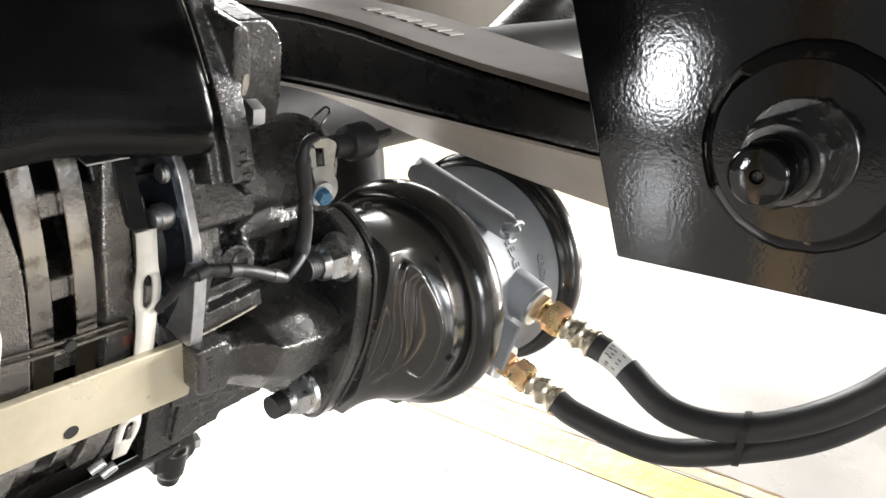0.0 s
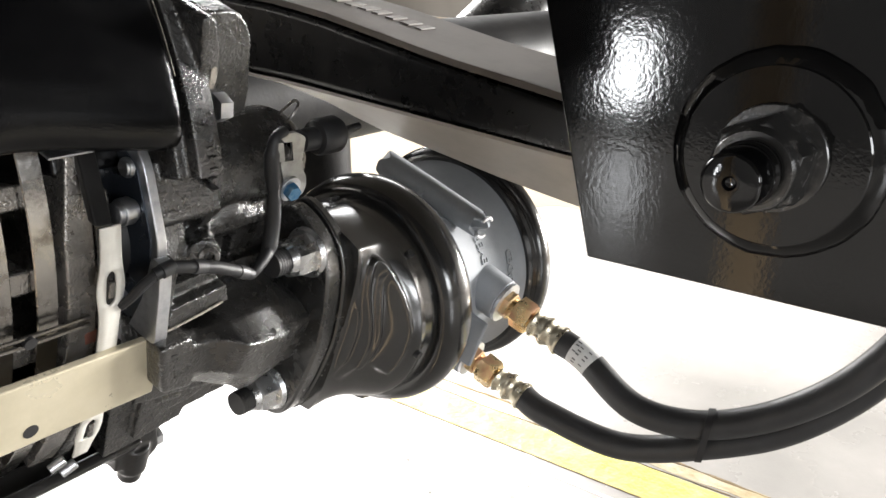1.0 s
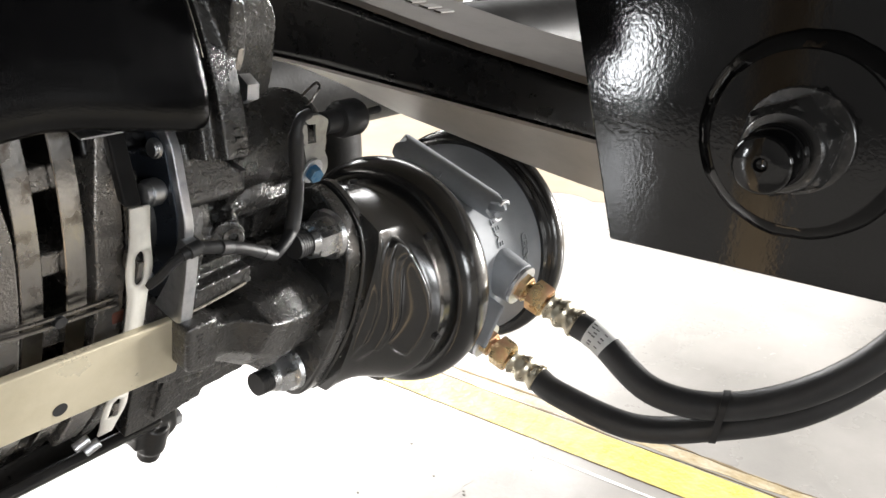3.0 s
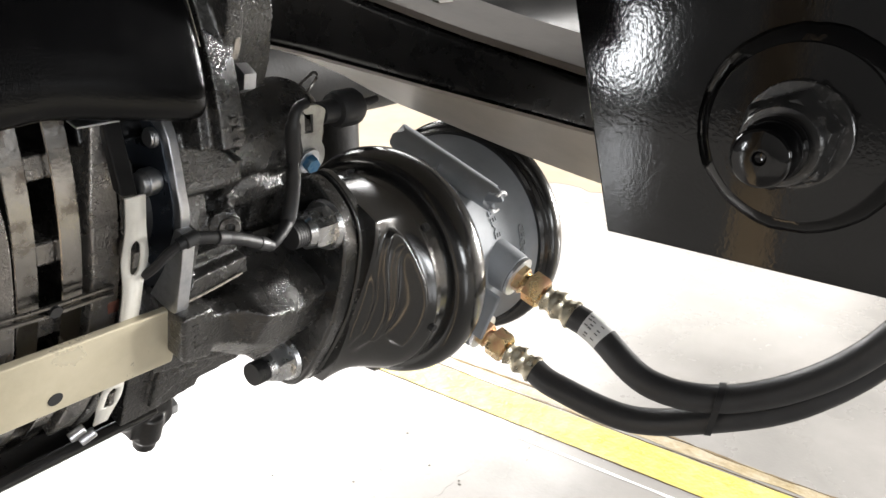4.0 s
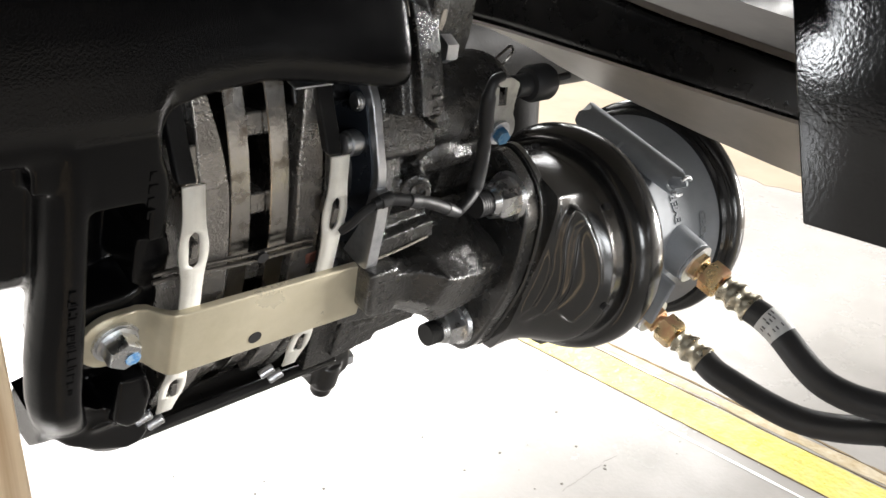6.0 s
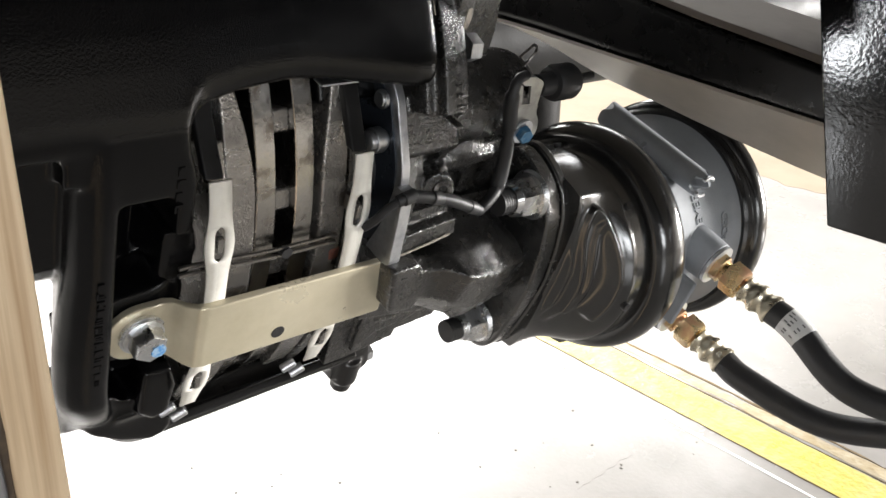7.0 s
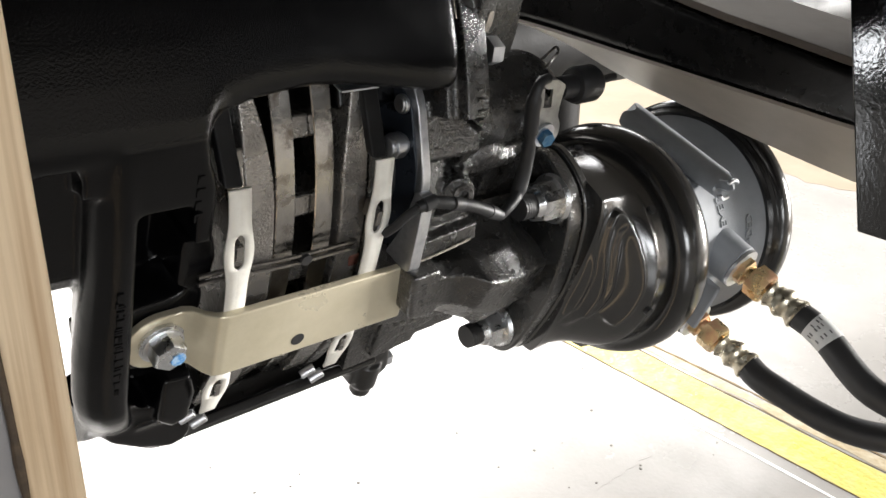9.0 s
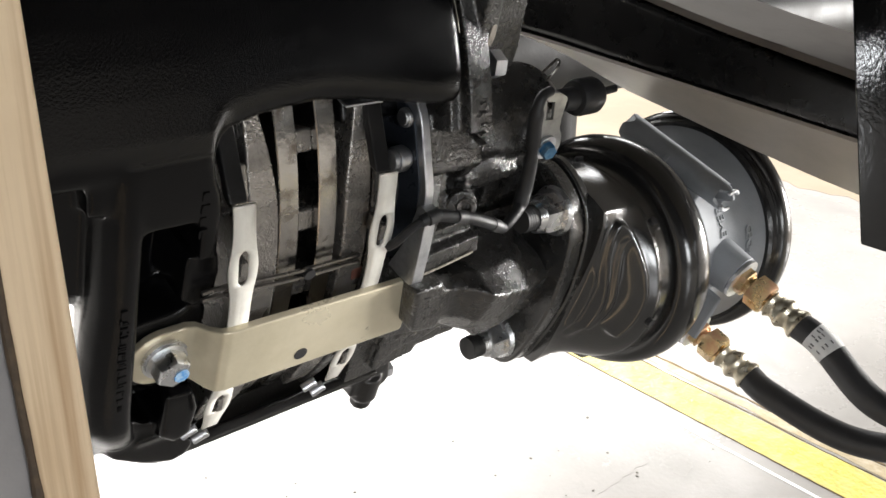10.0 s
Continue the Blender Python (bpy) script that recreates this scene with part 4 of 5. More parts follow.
    part("bracket_plate", bm, BRACKET, s, "dull plated bracket", bevel=0.0005)
    bm = B()
    cyl(bm, (-0.1005, 0.0172, 0.1015), (-0.1005, 0.0150, 0.1015), 0.0082, seg=28)
    part("washer", bm, DULLZINC, s, bevel=0.0004)
    bm = B()
    hexhead(bm, (-0.1015, 0.0150, 0.1015), (-0.15, -1, 0.0), 0.0092, 0.0055, 0.2)
    part("blue_bolt", bm, BLUEHEAD, s, "blue-marked bolt head")
    bm = B()
    lathe(bm, [(-0.110, 0.003), (-0.109, 0.0055), (-0.097, 0.0058), (-0.096, 0.0082), (-0.093, 0.0092), (-0.079, 0.0092), (-0.076, 0.0080), (-0.076, 0.004)], 32)
    bmesh.ops.transform(bm, matrix=Matrix.Translation((0.020, 0.027, 0.1265)) @ Matrix.Diagonal((1.0, 1.28, 1.28, 1)), verts=bm.verts)
    part("connector", bm, PLASTIC, s, "round black rubber connector")
    bm = B()
    cyl(bm, (-0.058, 0.027, 0.1265), (-0.034, 0.028, 0.1275), 0.0026, seg=12)
    part("plug_pin", bm, PLASTIC, s)


def stud_nuts(parent):
    for w in (0.0605, -0.056):
        bm = B()
        cyl(bm, (-0.1195, 0.0, w), (-0.06, 0.0, w), 0.0082, seg=28)
        for k in range(6):
            cyl(bm, (-0.1175 + k * 0.002, 0, w), (-0.1165 + k * 0.002, 0, w), 0.0085, seg=24)
        stud = part("stud", bm, RUBBER, parent, "threaded black stud", bevel=0.0)
        bm = B()
        cyl(bm, (-0.0915, 0, w), (-0.0885, 0, w), 0.0155, 0.0168, seg=36)
        hexhead(bm, (-0.0905, 0, w), (-1, 0, 0), 0.0238, 0.0145, 0.35)
        cyl(bm, (-0.1095, 0, w), (-0.104, 0, w), 0.0092, 0.011, seg=28)
        part("flange_nut", bm, ZINC, stud, "bright zinc flanged lock nut", angle=25)


def chamber():
    t = thing("brake_chamber", "black and grey spring brake chamber on the caliper flange", "brake chamber", TIP)
    stud_nuts(t)
    # bracket plate behind the flange
    bm = B()
    prism(bm, rounded([(v * 1.03, w * 1.02) for v, w in FLANGE], 0.010), 0, -0.0735, -0.066)
    part("bracket_plate", bm, FLANGEPAINT, t, bevel=0.002)

    def rib(xs, angles, line):
        """Distances on the unrolled can from a pressed rib, for a grid of places."""
        path = np.array([(p.x, p.y) for p in glide([(x, a * 0.055, 0) for x, a in line], 5)])
        px, py = np.meshgrid(xs, angles * 0.055, indexing="ij")
        best = np.full(px.shape, 1.0)
        for (x0, y0), (x1, y1) in zip(path, path[1:]):
            dx, dy = x1 - x0, y1 - y0
            k = np.clip(((px - x0) * dx + (py - y0) * dy) / (dx * dx + dy * dy + 1e-12), 0, 1)
            best = np.minimum(best, np.hypot(px - x0 - k * dx, py - y0 - k * dy))
        return best

    FOLD = [(-0.0670, 1.50), (-0.0668, 1.20), (-0.0660, 0.87), (-0.0635, 0.48), (-0.0632, 0.07), (-0.0640, -0.5), (-0.0660, -0.95)]
    OUTER = [(-0.0620, -1.05), (-0.0602, -0.76), (-0.0585, -0.20), (-0.0580, 0.14), (-0.0592, 0.58), (-0.0605, 0.88), (-0.0592, 1.04), (-0.0555, 1.10), (-0.0508, 1.05), (-0.0484, 0.95), (-0.0462, 0.80), (-0.0440, 0.55), (-0.0430, 0.34), (-0.0436, 0.20), (-0.0450, -0.02), (-0.0470, -0.25)]
    INNER = [(-0.0512, 0.94), (-0.0528, 0.78), (-0.0534, 0.48), (-0.0532, 0.21), (-0.0540, -0.05), (-0.0560, -0.4)]

    def gusset(x, a, r):
        # the can widens from the oblong flange to the round ring
        c, s = abs(math.cos(a)), abs(math.sin(a))
        flange = min(0.0745, ((c / 0.0300) ** 3.6 + (s / 0.081) ** 3.6) ** (-1 / 3.6))
        k = max(0.0, min(1.0, (x + 0.068) / 0.034))
        k = (k * k * (3 - 2 * k) + k) / 2
        out = flange * (1 - k) + k * r
        return out

    bm = B()
    prof = [(-0.068, 0.02)] + [(-0.068 + 0.00045 * i, 0.0725 + 0.0035 * max(0, (-0.038 + 0.00045 * i) / 0.03)) for i in range(133)]
    turn = np.array([2 * math.pi * i / 360 for i in range(360)])
    along = np.array([x for x, r in prof])
    raised = np.zeros((len(prof), 360))
    for side in (-1, 1):
        u = np.arctan2(np.sin(turn), side * np.cos(turn))
        fade = (np.clip((1.45 - u) / 0.25, 0, 1) * np.clip((u + 0.85) / 0.45, 0, 1))[None, :] * np.clip((along + 0.0678) / 0.004, 0, 1)[:, None]
        raised += fade * (0.0064 * np.exp(-(rib(along, u, OUTER) / 0.0026) ** 2) + 0.0034 * np.exp(-(rib(along, u, INNER) / 0.0019) ** 2) + 0.0042 * np.clip((1.30 - u) / 0.4, 0, 1)[None, :] * np.exp(-(rib(along, u, FOLD) / 0.0018) ** 2))
    rings = []
    for k, (x, r) in enumerate(prof):
        rings.append([(x, math.cos(q) * rr, math.sin(q) * rr) for i, q in enumerate(turn) for rr in [r if r < 0.03 else gusset(x, q, r) + float(raised[k, i])]])
    quads(bm, rings)
    can = part("service_can", bm, CANPAINT, t, "black pressed steel can with moulded gussets", angle=60)
    for a, x in ((120, -0.0271), (59, -0.0235), (177, -0.0341), (240, -0.0274)):
        q = radians(a)
        bm = B()
        d = Vector((0, math.cos(q), math.sin(q)))
        base = Vector((x, 0, 0)) + d * 0.0742
        cyl(bm, base - d * 0.003, base + d * 0.0002, 0.0029, seg=18)
        part("drain_hole", bm, PLASTIC, can)
    # front clamp band
    bm = B()
    lathe(bm, [(-0.0180, 0.0735), (-0.0188, 0.0765), (-0.0175, 0.0802), (-0.0135, 0.0838), (-0.007, 0.0864), (0.000, 0.0872), (0.006, 0.0862), (0.0105, 0.083), (0.0118, 0.079), (0.0105, 0.074)], 128, cap=False)
    band = part("clamp_ring", bm, SATIN, t, "glossy black rolled clamp ring", angle=60)
    bm = B()
    for a0, a1, rr in ((170, 196, 0.0785),):
        rings = []
        for i in range(13):
            q = radians(a0 + (a1 - a0) * i / 12)
            c, s = math.cos(q), math.sin(q)
            rings.append([(-0.0165, c * rr, s * rr), (-0.0165, c * (rr + 0.002), s * (rr + 0.002)), (-0.006, c * (rr + 0.0075), s * (rr + 0.0075)), (-0.006, c * rr, s * rr)])
        quads(bm, rings)
    part("ring_tab", bm, SATIN, band, bevel=0.0006)
    bm = B()
    rings = []
    for i in range(9):
        q = radians(247 + 17 * i / 8)
        c, s = math.cos(q), math.sin(q)
        rings.append([(-0.017, c * 0.079, s * 0.079), (-0.017, c * 0.086, s * 0.086), (-0.002, c * 0.0885, s * 0.0885), (-0.002, c * 0.079, s * 0.079)])
    quads(bm, rings)
    part("ring_tab", bm, SATIN, band, bevel=0.0006)
    # grey alloy centre
    bm = B()
    lathe(bm, [(0.008, 0.04), (0.008, 0.0815), (0.013, 0.0815), (0.016, 0.072), (0.030, 0.0685), (0.06, 0.0690), (0.085, 0.0735), (0.092, 0.083), (0.098, 0.083), (0.098, 0.04)], 128)
    body = part("flange_case", bm, GREYALU, t, "grey painted cast alloy centre section", angle=50)
    a, b = Vector((0.0430, 0.050, 0.0715)), Vector((0.0400, -0.0490, 0.0735))
    d = (b - a).normalized()
    bm = B()
    rings = []
    m = turn_to(d).to_3x3()
    for k, r in ((0, 0.0102), (0.004, 0.0108), (0.5, 0.0104), (0.94, 0.0098), (1, 0.0094)):
        rings.append([a + (b - a) * (k + (0.06 * max(0.0, math.cos(3 * q)) if k < 0.01 else (0.05 * math.cos(3 * q + 0.6) - 0.05 if k == 1 else 0.0))) + m @ Vector((math.cos(q) * r, math.sin(q) * r, 0)) for q in [2 * math.pi * i / 32 for i in range(32)]])
    for k, r in ((1, 0.0070), (0.72, 0.0066)):
        rings.append([a + (b - a) * (k + (0.05 * math.cos(3 * q + 0.6) - 0.05 if k == 1 else 0.0)) + m @ Vector((math.cos(q) * r, math.sin(q) * r, 0)) for q in [2 * math.pi * i / 32 for i in range(32)]])
    quads(bm, rings)
    pipe = part("bolt_tube", bm, GREYALU, body, "grey cast tube for the release bolt", angle=40)
    bm = B()
    for k in (0.42,):
        c = a + (b - a) * k
        prism(bm, [(c.y - 0.012, c.z - 0.004), (c.y + 0.012, c.z - 0.004), (c.y + 0.016, c.z - 0.02), (c.y - 0.012, c.z - 0.02)], 0, c.x - 0.016, c.x + 0.012)
    part("web", bm, GREYALU, body, bevel=0.003)
    for x0, x1, y0 in ((0.016, 0.036, 0.004), (0.050, 0.074, 0.012)):
        bm = B()
        quads(bm, [[(x0, y, 0.066), (x1, y, 0.066), (x1 if x0 < 0.04 else x0, y, 0.0800)] for y in (y0 - 0.0016, y0 + 0.0016)])
        part("fin", bm, GREYALU, body)
    bm = B()
    for s in (-1, 1):
        e = b + d * 0.0005
        tube(bm, [e + m @ Vector((math.cos(q) * 0.0080, math.sin(q) * 0.0080, 0)) for q in [radians(120 + s * 85 + 95 * i / 14) for i in range(15)]], 0.0014, 8)
    part("retaining_clip", bm, BARE, pipe, "bright open wire clip")
    # port bosses
    for x, v, w, r in ((0.054, -0.083, 0.022, 0.0165), (0.055, -0.075, -0.040, 0.0155)):
        bm = B()
        cyl(bm, (x, -0.045, w), (x, v + 0.003, w), r * 1.12, r, seg=32)
        boss = part("port_boss", bm, GREYALU, body, "grey cast port boss", bevel=0.001)
        bm = B()
        cyl(bm, (x, v + 0.0025, w), (x, v, w), r * 0.97, seg=32)
        part("machined_face", bm, BARE, boss, "bare machined port rim")
    bm = B()
    box(bm, (0.030, -0.085, -0.03), (0.034, -0.05, 0.012))
    part("web", bm, GREYALU, body, bevel=0.002)
    # lettering that runs round the casting
    for text, x, a0, da, size, r in (("EMER", 0.053, 0.66, 0.088, 0.0108, 0.0691), ("LOADED", 0.0800, 0.26, 0.076, 0.0105, 0.0731)):
        for i, ch in enumerate(text):
            q = a0 + da * i
            bm = letters(ch, size)
            run, out = Vector((0, math.sin(q), math.cos(q))), Vector((0, -math.cos(q), math.sin(q)))
            mm = Matrix((run, out.cross(run), out)).transposed().to_4x4()
            mm.translation = Vector((x, 0, 0)) + out * r
            bmesh.ops.transform(bm, matrix=mm, verts=bm.verts)
            part("raised_letter", bm, GREYALU, body)
    # rear clamp ring with its rolled grooves, and the spring can
    bm = B()
    lathe(bm, [(0.091, 0.078), (0.0895, 0.0835), (0.0915, 0.0855), (0.094, 0.0848), (0.0955, 0.0872), (0.098, 0.0866), (0.0995, 0.0892), (0.104, 0.091), (0.110, 0.0908), (0.115, 0.088), (0.117, 0.083), (0.117, 0.076)], 128, cap=False)
    part("rear_clamp_ring", bm, SATIN, t, "glossy black rolled rear clamp ring", angle=60)
    bm = B()
    lathe(bm, [(0.112, 0.04), (0.112, 0.078), (0.122, 0.077), (0.130, 0.070), (0.136, 0.05), (0.138, 0.02)], 96)
    part("spring_can", bm, SATIN, t, "black spring can", angle=60)
    return t


def hose(name_label, x, v, w, path, tag=False):
    """An air hose with its two-piece brass-coloured fitting; path goes on in world places."""
    t = thing("air_hose", name_label, "air hose", None, "air hoses of the chamber")
    d = (TIP.to_3x3() @ Vector((0, -1, 0))).normalized()
    p = TIP @ Vector((x, v, w))
    bm = B()
    hexhead(bm, p, d, 0.0190, 0.006, 0.3)
    cyl(bm, p + d * 0.005, p + d * 0.011, 0.0068, seg=24)
    for k in range(3):
        cyl(bm, p + d * (0.0062 + k * 0.0014), p + d * (0.0069 + k * 0.0014), 0.0073, seg=24)
    ad = part("adapter", bm, BRASS, t, "yellow passivated hex adapter")
    bm = B()
    hexhead(bm, p + d * 0.0102, d, 0.0215, 0.0135, 0.1)
    cyl(bm, p + d * 0.0222, p + d * 0.030, 0.0056, seg=20)
    part("swivel_nut", bm, BRASS, t, "copper-tinted swivel nut")
    bm = B()
    rings, n = [], 30
    m = turn_to(d).to_3x3()
    for i in range(n + 1):
        s = i / n
        r = 0.0100 + 0.0013 * math.cos(s * 4.2 * math.pi) - (0.0022 if s < 0.05 else 0)
        rings.append([p + d * (0.0255 + 0.0255 * s) + m @ Vector((math.cos(q) * r, math.sin(q) * r, 0)) for q in [2 * math.pi * k / 28 for k in range(28)]])
    quads(bm, rings)
    part("crimp_ferrule", bm, FERRULE, t, "olive crimped ferrule", angle=60)
    start = p + d * 0.0495
    pts = glide([start, start + d * 0.022] + [Vector(q) for q in path], 8)
    bm = B()
    tube(bm, pts, 0.0100, 20)
    rub = part("rubber_hose", bm, RUBBER, t, "matt black rubber hose", angle=80)
    if tag:
        bm = B()
        seg = glide(pts[5:12:2], 4)[:10]
        tube(bm, [q for q in seg], 0.0102, 28)
        lab = part("label_sleeve", bm, WHITELABEL, t, "clear silver printed sleeve with small dark print")
        for k, off, row in ((2, 0.5, (0, 1, 2.6)), (4, 1.2, (0, 1, 1.9, 3.4, 4.2)), (7, 0.8, (0, 1.5, 2.4, 4.0))):
            bm = B()
            q, dd = seg[k], (seg[k + 1] - seg[k - 1]).normalized()
            mm = turn_to(dd).to_3x3()
            for j in row:
                aa = radians(98 + j * 17 + off * 20)
                o = mm @ Vector((math.cos(aa), math.sin(aa), 0))
                rot = Matrix((dd, dd.cross(o), o)).transposed().to_4x4()
                rot.translation = q + o * 0.0103
                box(bm, (-0.0014, -0.0004 - 0.0002 * (j % 2), -0.0001), (0.0014, 0.0004, 0.0002), rot)
            part("print_bar", bm, INK, lab)
    return t, pts


def hoses():
    t1, p1 = hose("black rubber air hose with brass fitting and printed sleeve", 0.054, -0.083, 0.022,
                  [(0.050, -0.196, 0.609), (0.062, -0.243, 0.6075), (0.075, -0.292, 0.631), (0.085, -0.332, 0.672), (0.092, -0.362, 0.735), (0.10, -0.38, 0.82), (0.11, -0.385, 0.95)], True)
    t2, p2 = hose("black rubber air hose with brass fitting, hanging lower", 0.055, -0.075, -0.040,
                  [(0.062, -0.182, 0.568), (0.069, -0.238, 0.586), (0.085, -0.292, 0.612), (0.103, -0.338, 0.660), (0.114, -0.372, 0.735), (0.122, -0.39, 0.82), (0.13, -0.395, 0.95)])
    a, b = Vector((0.062, -0.243, 0.6075)), Vector((0.069, -0.239, 0.5865))
    t = thing("cable_tie", "black plastic cable tie round two air hoses", "cable tie")
    run = Vector((0.1, -0.9, 0.2)).normalized()
    ax = (a - b).normalized()
    side = run.cross(ax).normalized()
    loop = []
    for i in range(25):
        q = math.pi * i / 24 - math.pi / 2
        loop.append(a + side * math.sin(q) * -0.0108 + ax * math.cos(q) * 0.0108)
    for i in range(25):
        q = math.pi * i / 24 + math.pi / 2
        loop.append(b + side * math.sin(q) * -0.0108 + ax * math.cos(q) * 0.0108)
    rings = []
    for i, q in enumerate(loop + loop[:1]):
        o = (q - (a + b) / 2).normalized()
        rings.append([q + run * 0.0024, q - run * 0.0024, q - run * 0.0024 + o * 0.0012, q + run * 0.0024 + o * 0.0012])
    bm = B()
    quads(bm, rings)
    part("strap", bm, PLASTIC, t)
    bm = B()
    c = (a + b) / 2 - side * 0.0112
    rot = Matrix((run, side, ax)).transposed().to_4x4()
    rot.translation = c
    box(bm, (-0.004, -0.003, -0.004), (0.004, 0.003, 0.004), rot)
    part("head", bm, PLASTIC, t, bevel=0.0008)


def hanger():
    t = thing("hanger_bracket", "glossy black suspension hanger plate with pivot bolt", "bracket")
    bm = B()
    prism(bm, [(-0.199, 0.751), (-0.60, 0.751), (-0.60, 1.42), (-0.02, 1.42)], 0, -0.057, -0.045)
    part("side_plate", bm, GLOSS, t, "thick glossy black steel plate with runs in the paint", bevel=0.0012)
    bm = B()
    prism(bm, [(-0.215, 0.751), (-0.60, 0.751), (-0.60, 1.42), (-0.04, 1.42)], 0, 0.085, 0.097)
    part("side_plate", bm, GLOSS, t, bevel=0.0012)
    P = Vector((0, -0.2885, 0.8212))

    def turned(name, prof, mat, label="", seg=64, wob=None, par=t):
        b2 = B()
        lathe(b2, prof, seg, wob)
        bmesh.ops.translate(b2, verts=b2.verts, vec=P)
        return part(name, b2, mat, par, label, angle=40)
    turned("weld_bead", [(-0.0572, 0.036), (-0.0576, 0.0487), (-0.0590, 0.0480), (-0.0612, 0.0448), (-0.0630, 0.0415), (-0.0632, 0.036)], GLOSS, "uneven painted weld bead", 160,
           lambda x, a, r: r + 0.0008 * noise.noise((math.cos(a) * 4, math.sin(a) * 4, x * 60)) + 0.0004 * noise.noise((math.cos(a) * 11, math.sin(a) * 11, 5)))
    disc = turned("wear_disc", [(-0.057, 0.01), (-0.057, 0.0412), (-0.0648, 0.0412), (-0.0655, 0.0405), (-0.0655, 0.01)], GLOSS, "welded round reinforcing disc", 96)
    turned("washer", [(-0.0655, 0.01), (-0.0655, 0.0245), (-0.0685, 0.0245), (-0.069, 0.024), (-0.069, 0.01)], PIVOT, "painted thick washer")
    bm = B()
    hexhead(bm, P + Vector((-0.069, 0, 0)), (-1, 0, 0), 0.0388, 0.0235, radians(98))
    nut = part("pivot_nut", bm, PIVOT, t, "large painted hex nut", bevel=0.0008)
    turned("nut_collar", [(-0.090, 0.01), (-0.090, 0.0188), (-0.0965, 0.0180), (-0.098, 0.0168), (-0.098, 0.0150), (-0.0972, 0.0148), (-0.0972, 0.01)], PIVOT, "", 48, None, nut)
    turned("pivot_bolt", [(-0.09, 0.004), (-0.09, 0.0138), (-0.104, 0.0138), (-0.1048, 0.0126), (-0.1225, 0.0126), (-0.1242, 0.0119), (-0.1248, 0.0112), (-0.125, 0.0106), (-0.125, 0.0035), (-0.125, 0.0030), (-0.1236, 0.0020), (-0.1233, 0.0004)], GLOSS, "painted bolt end with a centre dimple", 48)
    # trailing arm between the plates
    s = thing("trailing_arm", "black steel trailing arm with reflections painted pale on two faces", "suspension arm")
    bm = B()
    rings = []
    for i in range(25):
        k = i / 24
        y = 0.30 - 0.62 * k
        zt = np.interp(y, [-0.32, -0.164, -0.077, 0.015, 0.059, 0.30], [0.80, 0.825, 0.839, 0.858, 0.865, 0.885])
        zm = np.interp(y, [-0.32, -0.17, -0.078, 0.047, 0.081, 0.30], [0.788, 0.80, 0.808, 0.819, 0.821, 0.826])
        zl = np.interp(y, [-0.32, -0.153, -0.099, -0.033, 0.025, 0.102, 0.30], [0.735, 0.752, 0.760, 0.772, 0.782, 0.804, 0.812])
        xs = -0.03
        rings.append([(xs, y, zt), (xs, y, zm), (0.03, y, zl), (0.046, y, zl), (0.060, y, zm), (0.060, y, zt), (xs + 0.05, y, zt + 0.001)])
    quads(bm, rings)
    part("arm_body", bm, BEAM, s, "glossy black side faces", bevel=0.004, segs=4)
    # thin pale skin: reflected floor light painted on the black lower face
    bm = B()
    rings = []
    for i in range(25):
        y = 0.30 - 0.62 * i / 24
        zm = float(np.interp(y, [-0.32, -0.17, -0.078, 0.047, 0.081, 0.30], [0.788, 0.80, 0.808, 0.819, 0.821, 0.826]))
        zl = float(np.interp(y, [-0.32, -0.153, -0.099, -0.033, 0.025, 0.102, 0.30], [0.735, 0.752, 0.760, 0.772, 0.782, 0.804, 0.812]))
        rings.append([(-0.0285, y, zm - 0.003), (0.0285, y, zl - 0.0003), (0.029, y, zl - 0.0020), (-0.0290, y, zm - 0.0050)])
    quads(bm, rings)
    part("under_sheen", bm, UNDERSHEEN, s, "pale tan lower face with the floor's reflection painted in")
    # matt skin on the arm's top that carries the painted reflection
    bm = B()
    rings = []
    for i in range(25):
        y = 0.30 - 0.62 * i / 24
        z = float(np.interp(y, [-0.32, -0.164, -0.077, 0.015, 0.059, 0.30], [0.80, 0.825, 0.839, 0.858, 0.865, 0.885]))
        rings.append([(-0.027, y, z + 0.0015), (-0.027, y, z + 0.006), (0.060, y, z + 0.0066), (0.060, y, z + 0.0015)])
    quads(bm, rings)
    part("top_sheen", bm, TOPSHEEN, s, "grey-brown top face with the hall's reflection painted in", bevel=0.0006)
    for j in range(7):
        bm = B()
        y = 0.045 - j * 0.0125
        z = float(np.interp(y, [-0.077, 0.015, 0.059], [0.839, 0.858, 0.865]))
        rot = pose(0.02, y, z + 0.0066, 10, 0, 0)
        box(bm, (-0.008, -0.0030 - 0.001 * (j % 3), -0.0004), (0.008, 0.0030, 0.0006), rot)
        part("marker_bar", bm, CHALK, s)


def behind():
    """Black tubes beyond the arm."""
    t = thing("cross_tube", "black painted chassis tube behind the arm", "tube")
    bm = B()
    cyl(bm, (0.56, 0.34, 0.712), (1.40, 0.34, 1.132), 0.062, seg=48)
    part("tube_body", bm, BEAM, t)
    bm = B()
    cyl(bm, (0.545, 0.34, 0.7045), (0.56, 0.34, 0.712), 0.066, seg=48)
    part("end_cap", bm, BEAM, t, bevel=0.002)
    t = thing("shock_absorber", "black damper with bright edge behind the chamber", "damper")
    bm = B()
    cyl(bm, (0.205, 0.25, 0.60), (0.19, 0.25, 0.86), 0.040, seg=40)
    part("damper_body", bm, AXLE, t)
    bm = B()
    cyl(bm, (0.194, 0.25, 0.80), (0.17, 0.25, 1.2), 0.046, seg=40)
    part("dust_tube", bm, AXLE, t)


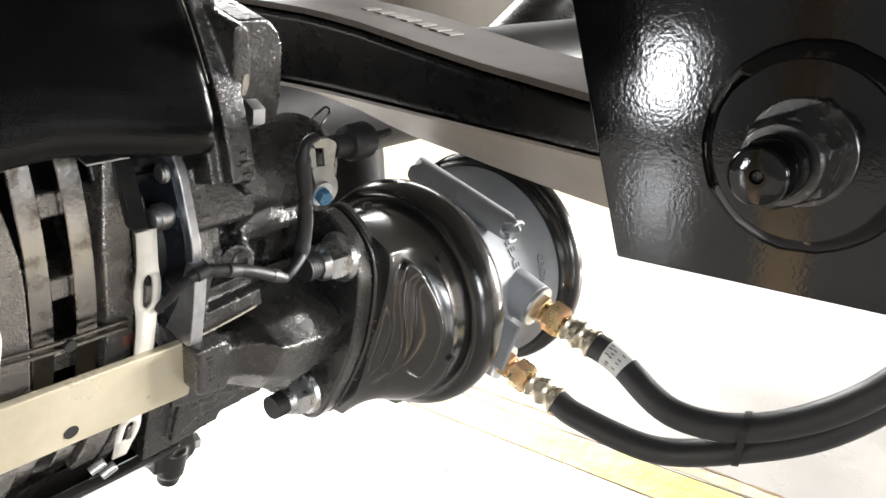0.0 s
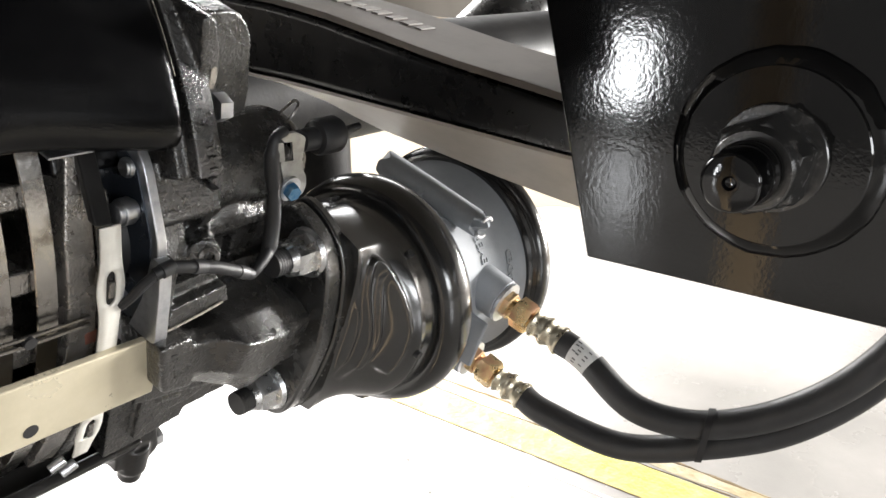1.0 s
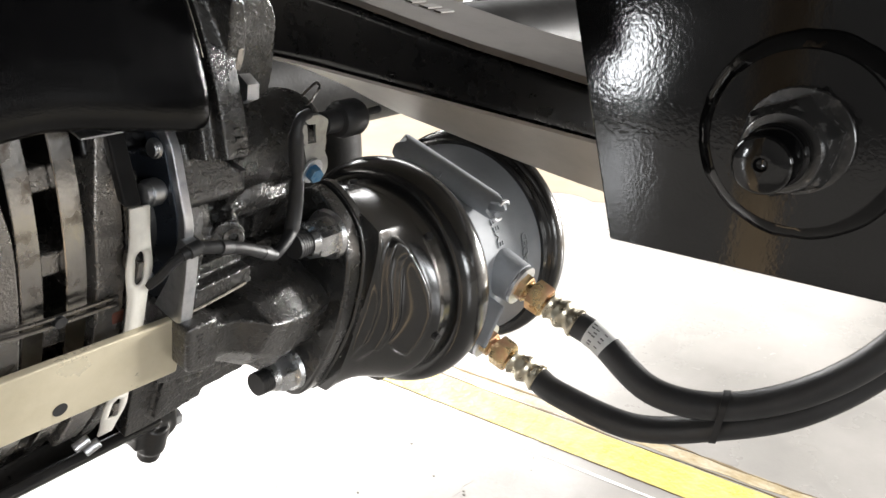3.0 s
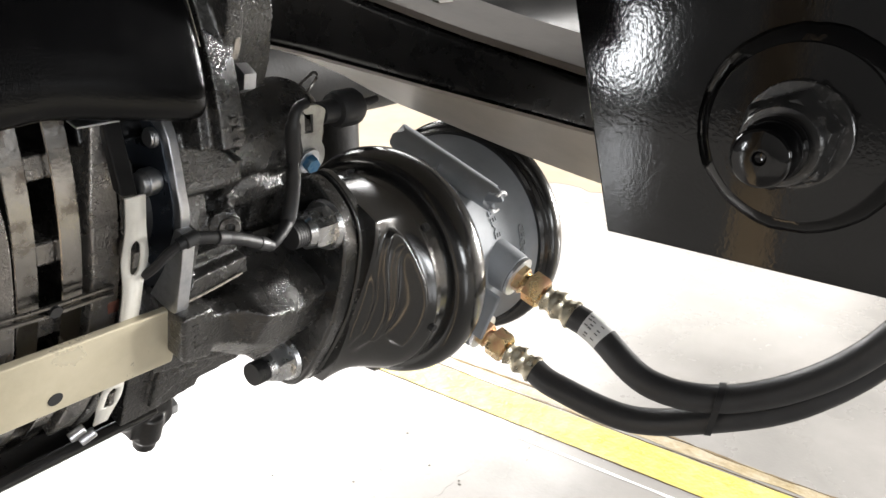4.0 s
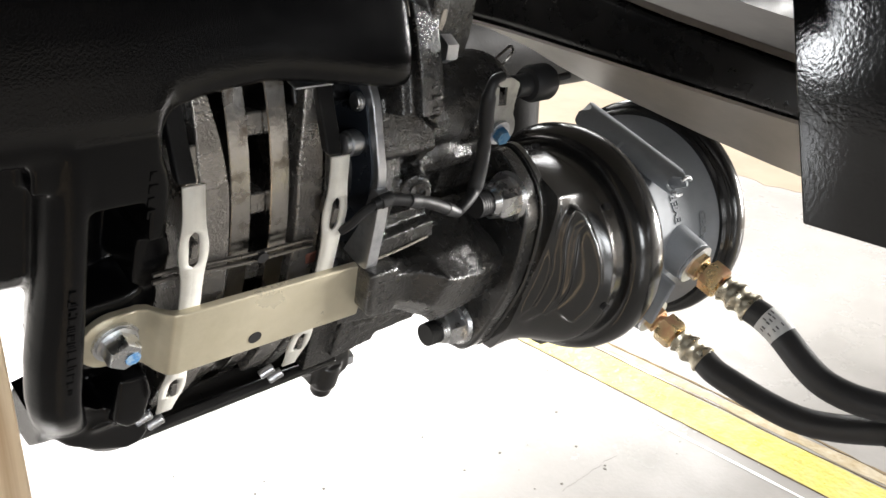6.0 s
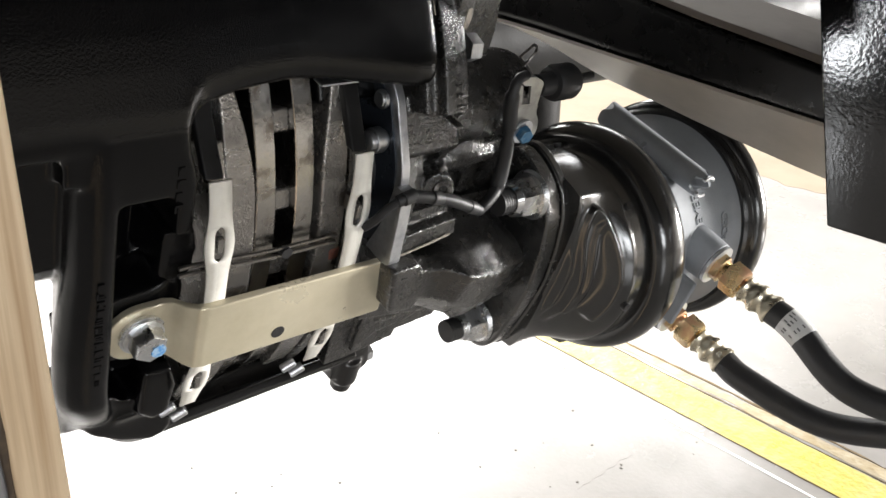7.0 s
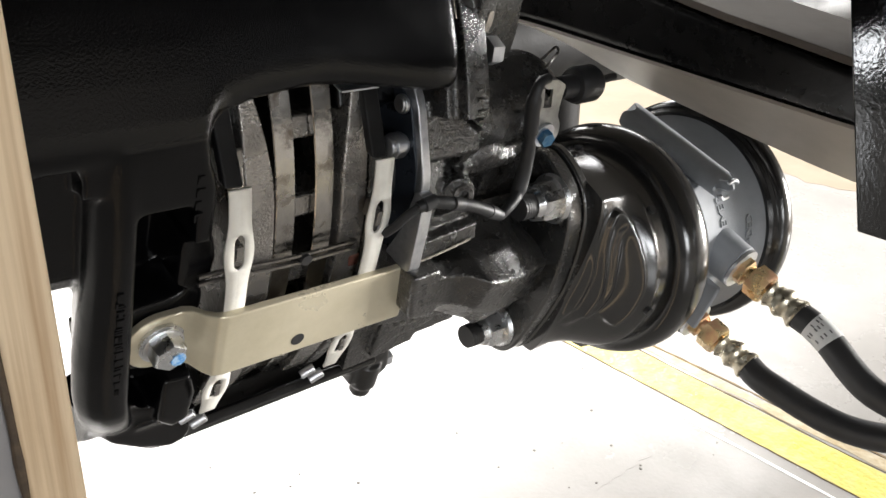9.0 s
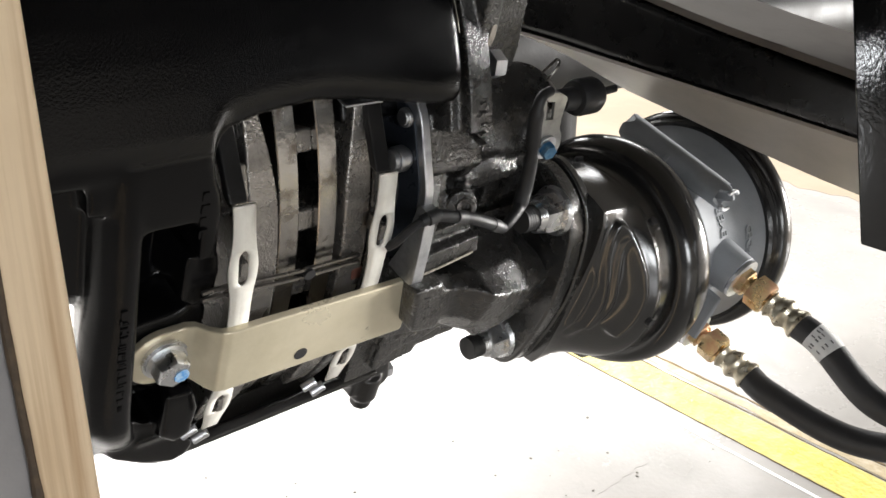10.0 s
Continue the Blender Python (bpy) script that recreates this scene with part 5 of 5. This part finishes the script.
def wood():
    t = thing("wooden_board", "upright pale pine board of a crate, with dark knots", "board")
    lean = Matrix.Translation((0, 0, 0.81)) @ Matrix.Rotation(radians(-0.8), 4, "Y") @ Matrix.Translation((0, 0, -0.81))
    bm = B()
    box(bm, (-0.4551, -0.20, 0.0), (-0.4440, -0.16, 1.30), lean)
    plank = part("plank", bm, WOOD, t, "pale pine edge", bevel=0.0010)
    bm = B()
    path = [Vector((-0.4555 + 0.0010 * noise.noise((0, 0, 0.5 * k)) - 0.014 * (0.02 * k - 0.11), -0.1985, 0.70 + 0.02 * k)) for k in range(16)]
    tube(bm, glide(path, 4), [0.0011 + 0.0009 * noise.noise((3, 1, 0.4 * k)) for k in range(61)], 10)
    part("open_seam", bm, KNOT, plank, "dark open seam in the wood")
    bm = B()
    box(bm, (-0.478, -0.198, 0.0), (-0.4560, -0.16, 1.30), lean)
    part("batten", bm, WOODGREY, t, "grey-brown batten", bevel=0.001)


rotor()
hub_and_axle()
caliper()
pads()
sensor_cable()
chamber()
hoses()
hanger()
behind()
wood()
